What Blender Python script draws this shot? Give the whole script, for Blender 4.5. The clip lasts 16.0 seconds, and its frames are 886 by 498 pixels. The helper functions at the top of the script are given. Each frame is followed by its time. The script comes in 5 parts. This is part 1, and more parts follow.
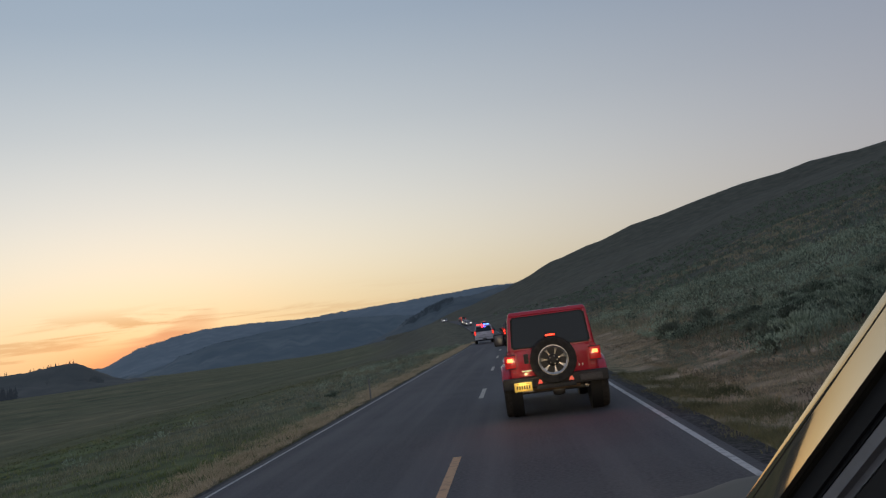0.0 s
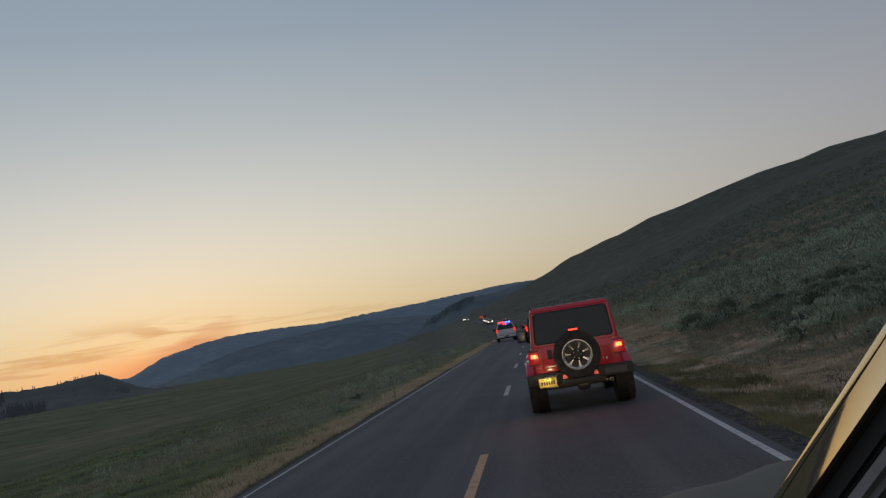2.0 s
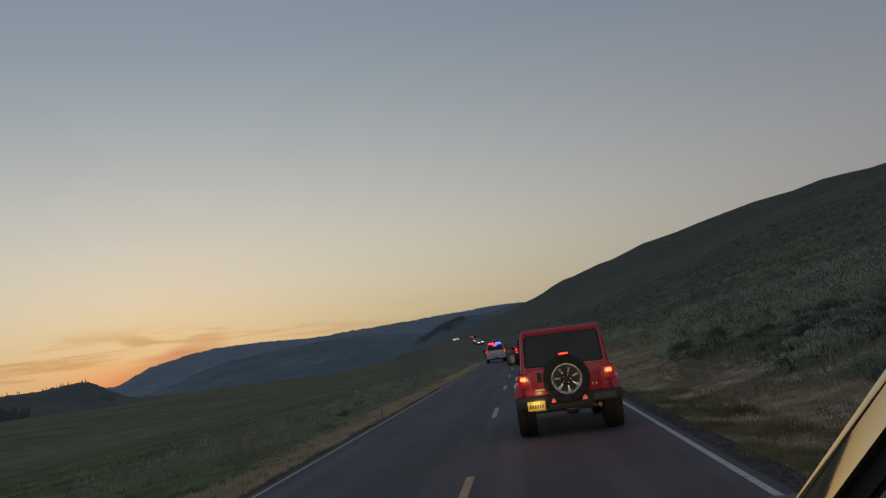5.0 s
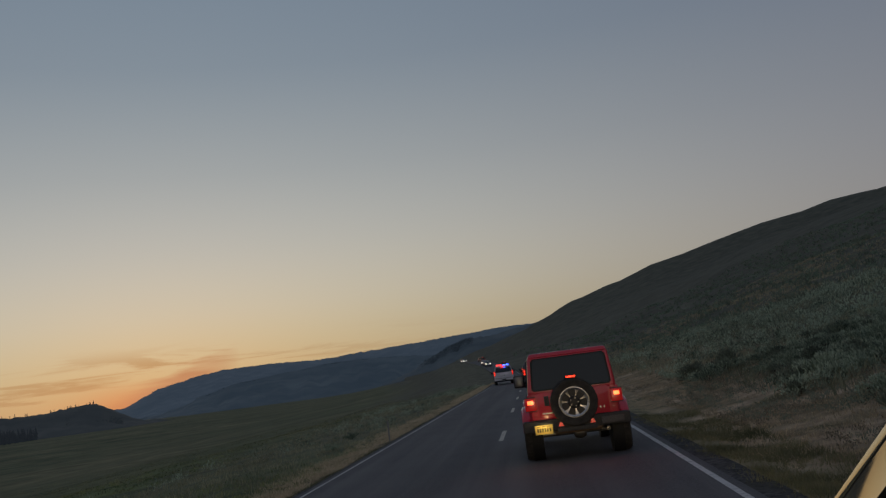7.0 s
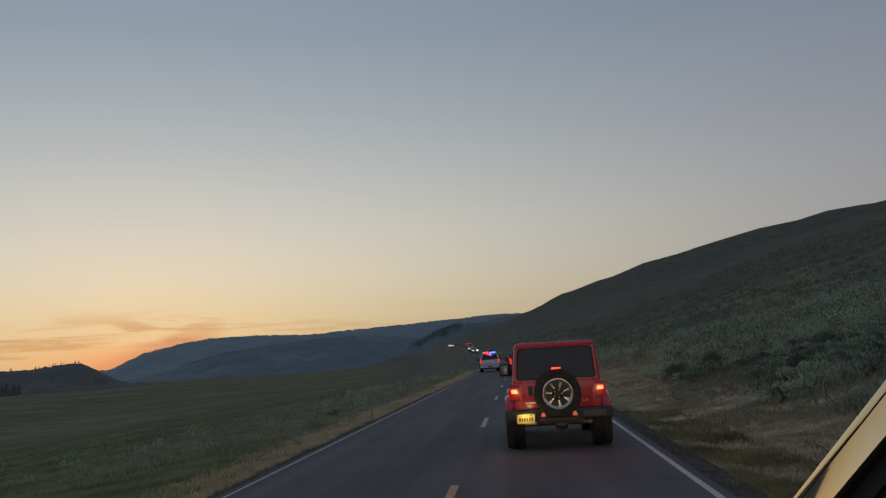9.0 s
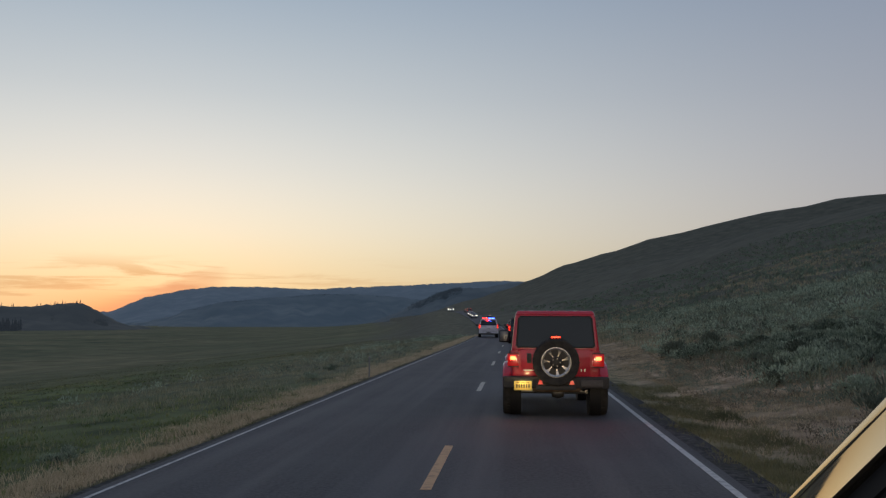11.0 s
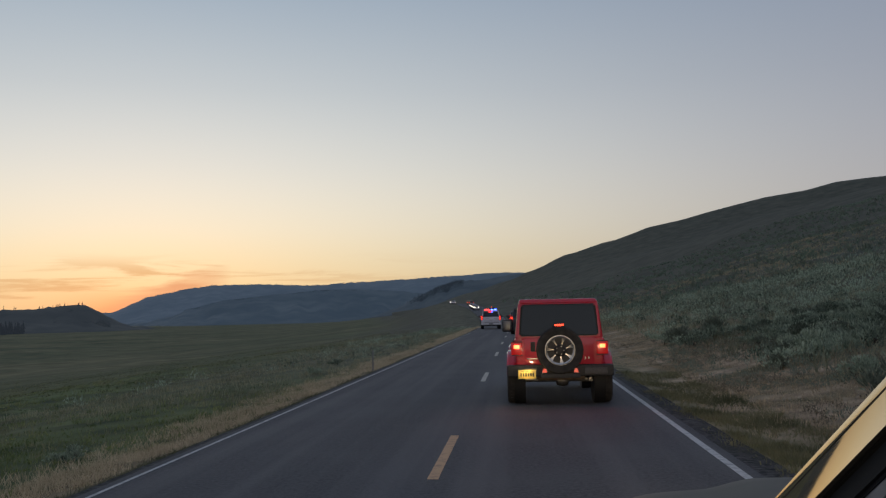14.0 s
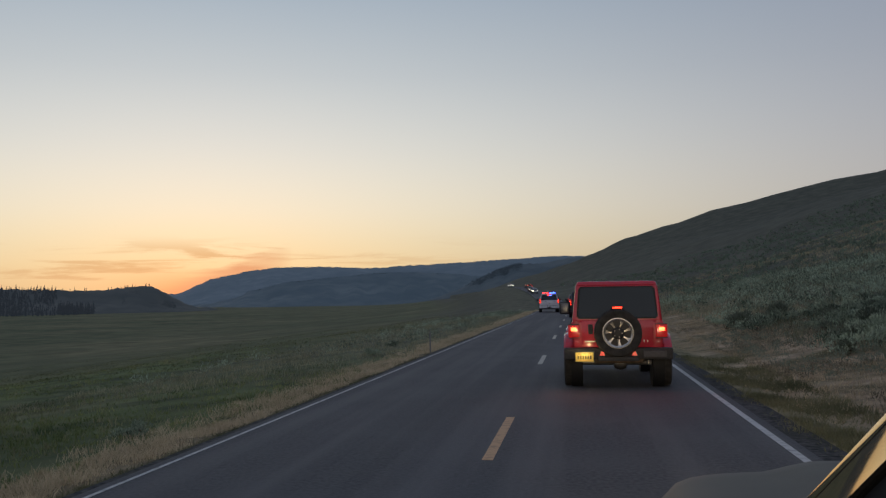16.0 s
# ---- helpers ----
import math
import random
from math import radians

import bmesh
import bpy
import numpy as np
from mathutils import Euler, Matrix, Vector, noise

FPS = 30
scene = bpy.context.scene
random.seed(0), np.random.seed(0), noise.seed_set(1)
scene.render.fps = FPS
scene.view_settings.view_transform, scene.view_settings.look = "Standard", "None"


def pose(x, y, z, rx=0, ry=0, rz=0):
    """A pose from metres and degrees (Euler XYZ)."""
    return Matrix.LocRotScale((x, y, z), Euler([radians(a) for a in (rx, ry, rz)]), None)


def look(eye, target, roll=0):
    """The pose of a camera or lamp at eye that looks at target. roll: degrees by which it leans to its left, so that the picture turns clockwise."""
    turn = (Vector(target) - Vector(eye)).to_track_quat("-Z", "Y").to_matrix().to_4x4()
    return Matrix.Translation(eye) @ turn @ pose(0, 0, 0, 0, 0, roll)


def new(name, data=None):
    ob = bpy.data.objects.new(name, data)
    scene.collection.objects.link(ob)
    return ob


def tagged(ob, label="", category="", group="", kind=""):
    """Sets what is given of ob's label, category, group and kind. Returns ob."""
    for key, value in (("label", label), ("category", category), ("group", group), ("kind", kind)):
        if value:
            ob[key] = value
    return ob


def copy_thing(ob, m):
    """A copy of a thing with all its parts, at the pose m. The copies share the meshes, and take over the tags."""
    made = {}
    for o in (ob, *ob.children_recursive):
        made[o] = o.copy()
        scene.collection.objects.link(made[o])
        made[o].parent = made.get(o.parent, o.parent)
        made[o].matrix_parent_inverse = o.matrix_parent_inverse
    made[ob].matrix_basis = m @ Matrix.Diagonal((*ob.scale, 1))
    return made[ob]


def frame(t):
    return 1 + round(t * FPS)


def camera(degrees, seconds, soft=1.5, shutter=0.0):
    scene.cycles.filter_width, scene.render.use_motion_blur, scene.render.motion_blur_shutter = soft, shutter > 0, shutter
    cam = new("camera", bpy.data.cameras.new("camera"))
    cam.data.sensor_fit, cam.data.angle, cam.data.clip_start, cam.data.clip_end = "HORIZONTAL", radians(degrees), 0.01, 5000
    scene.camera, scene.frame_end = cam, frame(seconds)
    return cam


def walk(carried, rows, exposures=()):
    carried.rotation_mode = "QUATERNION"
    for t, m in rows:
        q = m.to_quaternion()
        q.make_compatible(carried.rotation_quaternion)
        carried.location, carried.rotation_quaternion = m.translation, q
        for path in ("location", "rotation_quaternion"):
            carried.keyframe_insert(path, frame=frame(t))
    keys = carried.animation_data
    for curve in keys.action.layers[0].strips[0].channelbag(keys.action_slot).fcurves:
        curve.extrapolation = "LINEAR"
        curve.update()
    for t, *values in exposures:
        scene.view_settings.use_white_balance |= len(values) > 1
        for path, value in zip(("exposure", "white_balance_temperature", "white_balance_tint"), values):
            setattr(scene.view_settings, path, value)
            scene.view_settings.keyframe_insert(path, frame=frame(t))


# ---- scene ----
cam = camera(54.0, 16.0, soft=1.3)
# seconds, x, y, z, pitch, roll, yaw of the phone held at the car's side window
PATH = [
    (0, -0.009, -0.029, 1.666, 5.46, 7.27, 4.49),
    (0.5, -0.016, -0.040, 1.663, 5.62, 7.81, 5.30),
    (1, -0.016, -0.035, 1.664, 5.60, 8.07, 5.82),
    (1.5, -0.028, -0.035, 1.650, 5.59, 8.46, 5.79),
    (2, -0.028, -0.029, 1.651, 5.64, 9.15, 5.93),
    (2.5, -0.036, -0.041, 1.654, 5.71, 9.44, 6.00),
    (3, -0.031, -0.038, 1.660, 5.75, 9.85, 5.88),
    (3.5, -0.036, -0.046, 1.660, 5.78, 10.02, 5.92),
    (4, -0.037, -0.035, 1.656, 5.89, 9.18, 5.57),
    (4.2, -0.037, -0.034, 1.657, 5.93, 7.99, 5.32),
    (6.3, -0.027, -0.006, 1.672, 8.08, 6.81, 5.43),
    (6.5, -0.027, -0.005, 1.672, 8.11, 6.89, 5.72),
    (7, -0.011, 0.009, 1.684, 8.26, 7.26, 5.76),
    (7.5, -0.009, 0.011, 1.684, 8.42, 7.69, 5.69),
    (8, -0.004, 0.014, 1.681, 8.40, 7.73, 5.63),
    (8.5, -0.009, 0.016, 1.674, 8.35, 7.67, 5.57),
    (8.75, -0.011, -0.010, 1.683, 8.32, 7.64, 5.56),
    (9, -0.011, -0.033, 1.680, 7.13, 3.38, 4.87),
    (9.2, -0.023, -0.045, 1.679, 5.70, 1.59, 4.68),
    (11.3, -0.057, -0.030, 1.657, 4.72, -0.29, 4.79),
    (11.5, -0.057, -0.029, 1.655, 4.77, -0.05, 4.84),
    (12, -0.061, -0.018, 1.647, 4.73, -0.04, 4.86),
    (12.5, -0.055, 0.012, 1.641, 4.56, -0.00, 4.83),
    (13, -0.066, -0.007, 1.639, 4.45, 0.53, 4.78),
    (13.5, -0.072, -0.008, 1.628, 4.26, 0.94, 4.82),
    (14, -0.070, 0.005, 1.622, 4.26, 1.11, 4.93),
    (14.5, -0.045, 0.040, 1.626, 4.02, 0.97, 5.02),
    (15, -0.031, 0.059, 1.633, 4.02, 0.34, 5.46),
    (15.5, -0.028, 0.080, 1.613, 3.79, -0.29, 8.18),
    (16, -0.044, 0.058, 1.596, 3.21, 0.75, 8.76),
]
EXPOSURES = [(0.0, 0.02, 6500, 9), (1.0, -0.12, 6560, 8.5), (2.5, -0.25, 6640, 7.5), (4.2, -0.32, 6730, 7), (6.3, -0.68, 6650, 8), (8.75, -0.68, 6650, 8), (9.2, -0.12, 6600, 8), (11.5, 0.02, 6500, 9), (16.0, -0.03, 6500, 9)]
walk(cam, [(t, pose(x, y, z, 90 + p, r, w)) for t, x, y, z, p, r, w in PATH], EXPOSURES)

# ---------------------------------------------------------------- helpers
def lerp(a, b, t):
    return a + (b - a) * t


def smooth(a, b, v):
    t = min(1.0, max(0.0, (v - a) / (b - a)))
    return t * t * (3 - 2 * t)


def table(points, v):
    if v <= points[0][0]:
        return points[0][1]
    for (a, p), (b, q) in zip(points, points[1:]):
        if v <= b:
            return p + (q - p) * smooth(a, b, v) * 0.5 + (q - p) * 0.5 * (v - a) / (b - a)
    return points[-1][1]


def finish(name, me, mat, sharp=35):
    me.shade_smooth()
    me.set_sharp_from_angle(angle=radians(sharp))
    if mat:
        me.materials.append(mat)
    return new(name, me)


def part(name, bm, mat, parent, label="", sharp=35):
    """One mesh object under a thing or part; geometry is in the thing's own space."""
    me = bpy.data.meshes.new(name)
    bm.to_mesh(me)
    bm.free()
    ob = finish(name, me, mat, sharp)
    if parent:
        ob.parent = parent
        ob.matrix_parent_inverse = Matrix.Identity(4)
    if label:
        tagged(ob, label)
    return ob


def thing(name, label, category, group="", kind=""):
    return tagged(new(name), label, category, group, kind)


def box(x0, x1, y0, y1, z0, z1, bevel=0.0, seg=2, shape=None):
    """A box, shaped by shape(co) before its edges are rounded."""
    bm = bmesh.new()
    bmesh.ops.create_cube(bm, size=1.0)
    for v in bm.verts:
        v.co = Vector((lerp(x0, x1, v.co.x + 0.5), lerp(y0, y1, v.co.y + 0.5), lerp(z0, z1, v.co.z + 0.5)))
        if shape:
            shape(v.co)
    if bevel:
        bmesh.ops.bevel(bm, geom=bm.edges[:], offset=bevel, segments=seg, affect="EDGES", profile=0.6, clamp_overlap=True)
    return bm


def merge(*parts):
    bm = bmesh.new()
    for b in parts:
        me = bpy.data.meshes.new("tmp")
        b.to_mesh(me)
        b.free()
        bm.from_mesh(me)
        bpy.data.meshes.remove(me)
    return bm


def lathe(profile, steps=28, axis="X", at=(0, 0, 0)):
    """Turns (radius, offset along the axis) pairs round the axis."""
    bm = bmesh.new()
    rings = []
    for k in range(steps):
        a = 2 * math.pi * k / steps
        ring = []
        for r, o in profile:
            c, s = r * math.cos(a), r * math.sin(a)
            co = (o, c, s) if axis == "X" else (c, o, s) if axis == "Y" else (c, s, o)
            ring.append(bm.verts.new(Vector(co) + Vector(at)))
        rings.append(ring)
    for k in range(steps):
        p, q = rings[k], rings[(k + 1) % steps]
        for i in range(len(profile) - 1):
            bm.faces.new((p[i], p[i + 1], q[i + 1], q[i]))
    bmesh.ops.remove_doubles(bm, verts=bm.verts[:], dist=1e-5)
    bmesh.ops.recalc_face_normals(bm, faces=bm.faces[:])
    return bm


def sweep(points, side, up, w, h, bevel=0.0):
    """A bar of rectangular section along points."""
    bm = bmesh.new()
    rings = []
    for p in points:
        p = Vector(p)
        rings.append([bm.verts.new(p + side * (w * a) + up * (h * b)) for a, b in ((-0.5, -0.5), (0.5, -0.5), (0.5, 0.5), (-0.5, 0.5))])
    for p, q in zip(rings, rings[1:]):
        for i in range(4):
            bm.faces.new((p[i], p[(i + 1) % 4], q[(i + 1) % 4], q[i]))
    bm.faces.new(rings[0][::-1])
    bm.faces.new(rings[-1])
    bmesh.ops.recalc_face_normals(bm, faces=bm.faces[:])
    if bevel:
        bmesh.ops.bevel(bm, geom=[e for e in bm.edges], offset=bevel, segments=2, affect="EDGES", clamp_overlap=True)
    return bm


def prism(outline, y0, y1, bevel=0.0):
    """An outline in x and z, drawn out along y."""
    bm = bmesh.new()
    a = [bm.verts.new((x, y0, z)) for x, z in outline]
    b = [bm.verts.new((x, y1, z)) for x, z in outline]
    n = len(outline)
    bm.faces.new(a)
    bm.faces.new(b[::-1])
    for i in range(n):
        bm.faces.new((a[i], b[i], b[(i + 1) % n], a[(i + 1) % n]))
    bmesh.ops.recalc_face_normals(bm, faces=bm.faces[:])
    if bevel:
        bmesh.ops.bevel(bm, geom=bm.edges[:], offset=bevel, segments=2, affect="EDGES", clamp_overlap=True)
    return bm


def letters(text, size, m, mat, parent, name="letter"):
    """Words as one thin mesh for each letter, centred on m."""
    glyphs, x = [], 0.0
    for ch in text:
        if ch == " ":
            x += size * 0.3
            continue
        cu = bpy.data.curves.new(name, "FONT")
        cu.body, cu.size, cu.extrude = ch, size, 0.001
        tmp = bpy.data.objects.new("tmp", cu)
        me = bpy.data.meshes.new_from_object(tmp)
        bpy.data.objects.remove(tmp)
        wide = max(v.co.x for v in me.vertices)
        glyphs.append((me, x))
        x += wide + size * 0.08
    for me, at_x in glyphs:
        me.transform(m @ Matrix.Translation((at_x - x / 2, -size * 0.35, 0)))
        ob = finish(name, me, mat)
        ob.parent = parent


# ---------------------------------------------------------------- sky and lamps
SUN_AZ = radians(-24.5)      # the sun has gone down behind the left end of the valley
world = bpy.data.worlds.new("dusk_sky")
scene.world = world
world.use_nodes = True
N, L = world.node_tree.nodes, world.node_tree.links
N.clear()


def wn(kind, **kw):
    n = N.new(kind)
    for k, v in kw.items():
        n.inputs[k].default_value = v
    return n


def wmath(op, a, b=None, clamp=False):
    n = N.new("ShaderNodeMath")
    n.operation, n.use_clamp = op, clamp
    for i, v in enumerate((a, b)):
        if v is None:
            continue
        if isinstance(v, (int, float)):
            n.inputs[i].default_value = v
        else:
            L.new(v, n.inputs[i])
    return n.outputs[0]


def wramp(fac, stops):
    n = N.new("ShaderNodeValToRGB")
    n.color_ramp.interpolation = "B_SPLINE" if len(stops) > 3 else "EASE"
    while len(n.color_ramp.elements) < len(stops):
        n.color_ramp.elements.new(0.5)
    for e, (p, c) in zip(n.color_ramp.elements, stops):
        e.position, e.color = p, (*c, 1)
    L.new(fac, n.inputs[0])
    return n.outputs[0]


def wmix(fac, a, b, kind="MIX"):
    n = N.new("ShaderNodeMix")
    n.data_type, n.blend_type = "RGBA", kind
    for i, v in ((0, fac), (6, a), (7, b)):
        if isinstance(v, (int, float)):
            n.inputs[i].default_value = v
        elif isinstance(v, tuple):
            n.inputs[i].default_value = (*v, 1)
        else:
            L.new(v, n.inputs[i])
    return n.outputs[2]


tc = N.new("ShaderNodeTexCoord")
sep = N.new("ShaderNodeSeparateXYZ")
L.new(tc.outputs["Generated"], sep.inputs[0])
X, Y, Z = sep.outputs
up = wmath("MAXIMUM", Z, 0.0)
flat = wmath("SQRT", wmath("MAXIMUM", wmath("ADD", wmath("MULTIPLY", X, X), wmath("MULTIPLY", Y, Y)), 0.0001))
toward = wmath("DIVIDE", wmath("ADD", wmath("MULTIPLY", X, math.sin(SUN_AZ)), wmath("MULTIPLY", Y, math.cos(SUN_AZ))), flat)
half = wmath("MULTIPLY_ADD", toward, 0.5)
N[-1].inputs[2].default_value = 0.5
side = wmath("POWER", half, 8.0)
sunny = wramp(up, [(0.0, (0.75, 0.53, 0.26)), (0.045, (0.85, 0.715, 0.41)), (0.10, (0.92, 0.85, 0.67)), (0.17, (0.77, 0.78, 0.74)),
                   (0.25, (0.57, 0.62, 0.65)), (0.36, (0.35, 0.44, 0.545)), (0.6, (0.21, 0.30, 0.445)), (1.0, (0.15, 0.21, 0.34))])
away = wramp(up, [(0.0, (0.20, 0.22, 0.30)), (0.08, (0.30, 0.29, 0.35)), (0.2, (0.30, 0.31, 0.38)), (0.4, (0.20, 0.25, 0.36)), (1.0, (0.15, 0.21, 0.34))])
grad = wmix(side, away, sunny)
# the pale pink band that stands over the eastern horizon after sunset
east = wmath("MULTIPLY", wmath("MAXIMUM", wmath("MULTIPLY", toward, -1.0), 0.0), wramp(up, [(0.0, (0.3, 0.3, 0.3)), (0.12, (0.9, 0.9, 0.9)), (0.35, (0.5, 0.5, 0.5)), (0.8, (0, 0, 0))]))
grad = wmix(east, grad, (0.54, 0.48, 0.51))
# the deep orange round the place where the sun went down
near_sun = wmath("POWER", wmath("MAXIMUM", toward, 0.0), 420.0)
low = wmath("POWER", wmath("SUBTRACT", 1.0, wmath("MINIMUM", wmath("MULTIPLY", up, 27.0), 1.0)), 1.0)
glow = wmath("MULTIPLY", near_sun, low)
grad = wmix(glow, grad, (0.86, 0.29, 0.12))
# thin streaks of cloud low over the sunset
mp = N.new("ShaderNodeMapping")
mp.inputs["Scale"].default_value = (6.0, 6.0, 66.0)
L.new(tc.outputs["Generated"], mp.inputs[0])
nz = wn("ShaderNodeTexNoise", Scale=1.0, Detail=6.0, Roughness=0.6, Distortion=0.6)
L.new(mp.outputs[0], nz.inputs["Vector"])
cloud = wramp(nz.outputs[0], [(0.47, (0, 0, 0)), (0.60, (1, 1, 1))])
band = wmath("MULTIPLY", wramp(up, [(0.0, (1, 1, 1)), (0.045, (0.85, 0.85, 0.85)), (0.075, (0, 0, 0))]), wmath("POWER", wmath("MAXIMUM", toward, 0.0), 34.0))
grad = wmix(wmath("MULTIPLY", wmath("MULTIPLY", cloud, band), 0.95), grad, (0.56, 0.37, 0.20))
# one bank of brownish cloud that leans over the mountain's end, right of the sunset
right = wmath("DIVIDE", wmath("SUBTRACT", wmath("MULTIPLY", X, math.cos(SUN_AZ)), wmath("MULTIPLY", Y, math.sin(SUN_AZ))), flat)
lift = wmath("SUBTRACT", up, wmath("ADD", wmath("MULTIPLY", right, 0.30), 0.017))
lift = wmath("SUBTRACT", lift, wmath("MULTIPLY", wmath("SUBTRACT", nz.outputs[0], 0.5), 0.05))
lean = wmath("SUBTRACT", 1.0, wmath("MULTIPLY", wmath("MULTIPLY", lift, lift), 2600.0), True)
span = wmath("SUBTRACT", 1.0, wmath("MULTIPLY", wmath("POWER", wmath("ABSOLUTE", wmath("SUBTRACT", right, 0.035)), 2.0), 210.0), True)
grad = wmix(wmath("MULTIPLY", wmath("MULTIPLY", lean, span), 0.9), grad, (0.60, 0.32, 0.20))
sky = N.new("ShaderNodeTexSky")
sky.sky_type, sky.sun_disc = "NISHITA", False
sky.sun_elevation, sky.sun_rotation = radians(0.5), SUN_AZ
bg1, bg2, add, out = N.new("ShaderNodeBackground"), N.new("ShaderNodeBackground"), N.new("ShaderNodeAddShader"), N.new("ShaderNodeOutputWorld")
L.new(sky.outputs[0], bg1.inputs[0])
bg1.inputs[1].default_value = 0.02
L.new(grad, bg2.inputs[0])
bg2.inputs[1].default_value = 0.92
L.new(bg1.outputs[0], add.inputs[0])
L.new(bg2.outputs[0], add.inputs[1])
L.new(add.outputs[0], out.inputs[0])

HEADLAMPS = 410.0
for hx in (0.42, 1.72):      # low beams of the car that carries the camera
    lamp = bpy.data.lights.new("headlight_beam", "SPOT")
    lamp.energy, lamp.color, lamp.spot_size, lamp.spot_blend, lamp.shadow_soft_size = HEADLAMPS, (1.0, 0.76, 0.46), radians(40), 1.0, 0.06
    new("headlight_beam", lamp).matrix_world = look((hx, 3.06, 0.78), (hx + 0.2, 16.0, 0.62))

# ---------------------------------------------------------------- materials
def material(name, base, rough=0.6, metal=0.0, coat=0.0, emit=None, strength=0.0, spec=0.5):
    m = bpy.data.materials.new(name)
    m.use_nodes = True
    b = m.node_tree.nodes["Principled BSDF"]
    b.inputs["Base Color"].default_value = (*base, 1)
    b.inputs["Roughness"].default_value = rough
    b.inputs["Metallic"].default_value = metal
    b.inputs["Coat Weight"].default_value = coat
    b.inputs["Coat Roughness"].default_value = 0.05
    b.inputs["Specular IOR Level"].default_value = spec
    if emit:
        b.inputs["Emission Color"].default_value = (*emit, 1)
        b.inputs["Emission Strength"].default_value = strength
    return m


def vary(m, scale, dark, light, detail=5.0, stretch=(1, 1, 1), lo=0.3, hi=0.7, bump=0.0, bump_scale=None, rough=None, second=None, space="Object", streak=None):
    """Noise between two colours, a second coarse noise over it, and a bump."""
    nt = m.node_tree
    n, l = nt.nodes, nt.links
    b = n["Principled BSDF"]
    t = n.new("ShaderNodeTexCoord")
    mpn = n.new("ShaderNodeMapping")
    mpn.inputs["Scale"].default_value = stretch
    l.new(t.outputs[space], mpn.inputs[0])
    z = n.new("ShaderNodeTexNoise")
    z.inputs["Scale"].default_value, z.inputs["Detail"].default_value = scale, detail
    l.new(mpn.outputs[0], z.inputs["Vector"])
    r = n.new("ShaderNodeValToRGB")
    r.color_ramp.elements[0].position, r.color_ramp.elements[0].color = lo, (*dark, 1)
    r.color_ramp.elements[1].position, r.color_ramp.elements[1].color = hi, (*light, 1)
    l.new(z.outputs[0], r.inputs[0])
    col = r.outputs[0]
    if second:
        s2, c2, amount = second
        z2 = n.new("ShaderNodeTexNoise")
        z2.inputs["Scale"].default_value, z2.inputs["Detail"].default_value = s2, 3.0
        l.new(mpn.outputs[0], z2.inputs["Vector"])
        r2 = n.new("ShaderNodeValToRGB")
        r2.color_ramp.elements[0].position, r2.color_ramp.elements[1].position = 0.42, 0.62
        r2.color_ramp.elements[1].color = (amount, amount, amount, 1)
        l.new(z2.outputs[0], r2.inputs[0])
        mx = n.new("ShaderNodeMix")
        mx.data_type = "RGBA"
        l.new(r2.outputs[0], mx.inputs[0])
        l.new(col, mx.inputs[6])
        mx.inputs[7].default_value = (*c2, 1)
        col = mx.outputs[2]
    if streak:
        c3, amount3, st = streak
        m3 = n.new("ShaderNodeMapping")
        m3.inputs["Scale"].default_value = st
        l.new(t.outputs[space], m3.inputs[0])
        z3 = n.new("ShaderNodeTexNoise")
        z3.inputs["Scale"].default_value, z3.inputs["Detail"].default_value = 1.0, 4.0
        l.new(m3.outputs[0], z3.inputs["Vector"])
        r3 = n.new("ShaderNodeValToRGB")
        r3.color_ramp.elements[0].position, r3.color_ramp.elements[1].position = 0.45, 0.72
        r3.color_ramp.elements[1].color = (amount3, amount3, amount3, 1)
        l.new(z3.outputs[0], r3.inputs[0])
        x3 = n.new("ShaderNodeMix")
        x3.data_type = "RGBA"
        l.new(r3.outputs[0], x3.inputs[0])
        l.new(col, x3.inputs[6])
        x3.inputs[7].default_value = (*c3, 1)
        col = x3.outputs[2]
    l.new(col, b.inputs["Base Color"])
    if bump:
        zb = n.new("ShaderNodeTexNoise")
        zb.inputs["Scale"].default_value, zb.inputs["Detail"].default_value = bump_scale or scale * 3, 6.0
        l.new(mpn.outputs[0], zb.inputs["Vector"])
        bp = n.new("ShaderNodeBump")
        bp.inputs["Strength"].default_value, bp.inputs["Distance"].default_value = 1.0, bump
        l.new(zb.outputs[0], bp.inputs["Height"])
        l.new(bp.outputs[0], b.inputs["Normal"])
    return m


M = {}
M["asphalt"] = vary(material("asphalt", (0.05, 0.05, 0.055), 0.82), 22.0, (0.022, 0.023, 0.027), (0.090, 0.087, 0.092), stretch=(1, 1, 1), lo=0.28, hi=0.74,
                    bump=0.002, bump_scale=120.0, second=(0.55, (0.080, 0.078, 0.081), 0.5), streak=((0.120, 0.112, 0.113), 0.8, (1.7, 0.035, 1.0)))
M["line_white"] = vary(material("line_white", (0.6, 0.6, 0.6), 0.7), 9.0, (0.25, 0.25, 0.245), (0.52, 0.51, 0.49), lo=0.3, hi=0.5, bump=0.001, bump_scale=80)
M["line_pale"] = vary(material("line_pale", (0.5, 0.45, 0.36), 0.7), 9.0, (0.26, 0.23, 0.18), (0.50, 0.46, 0.38), lo=0.3, hi=0.5, bump=0.001, bump_scale=80)
M["line_yellow"] = vary(material("line_yellow", (0.6, 0.38, 0.12), 0.7), 9.0, (0.34, 0.20, 0.11), (0.58, 0.34, 0.17), lo=0.3, hi=0.5, bump=0.001, bump_scale=80)
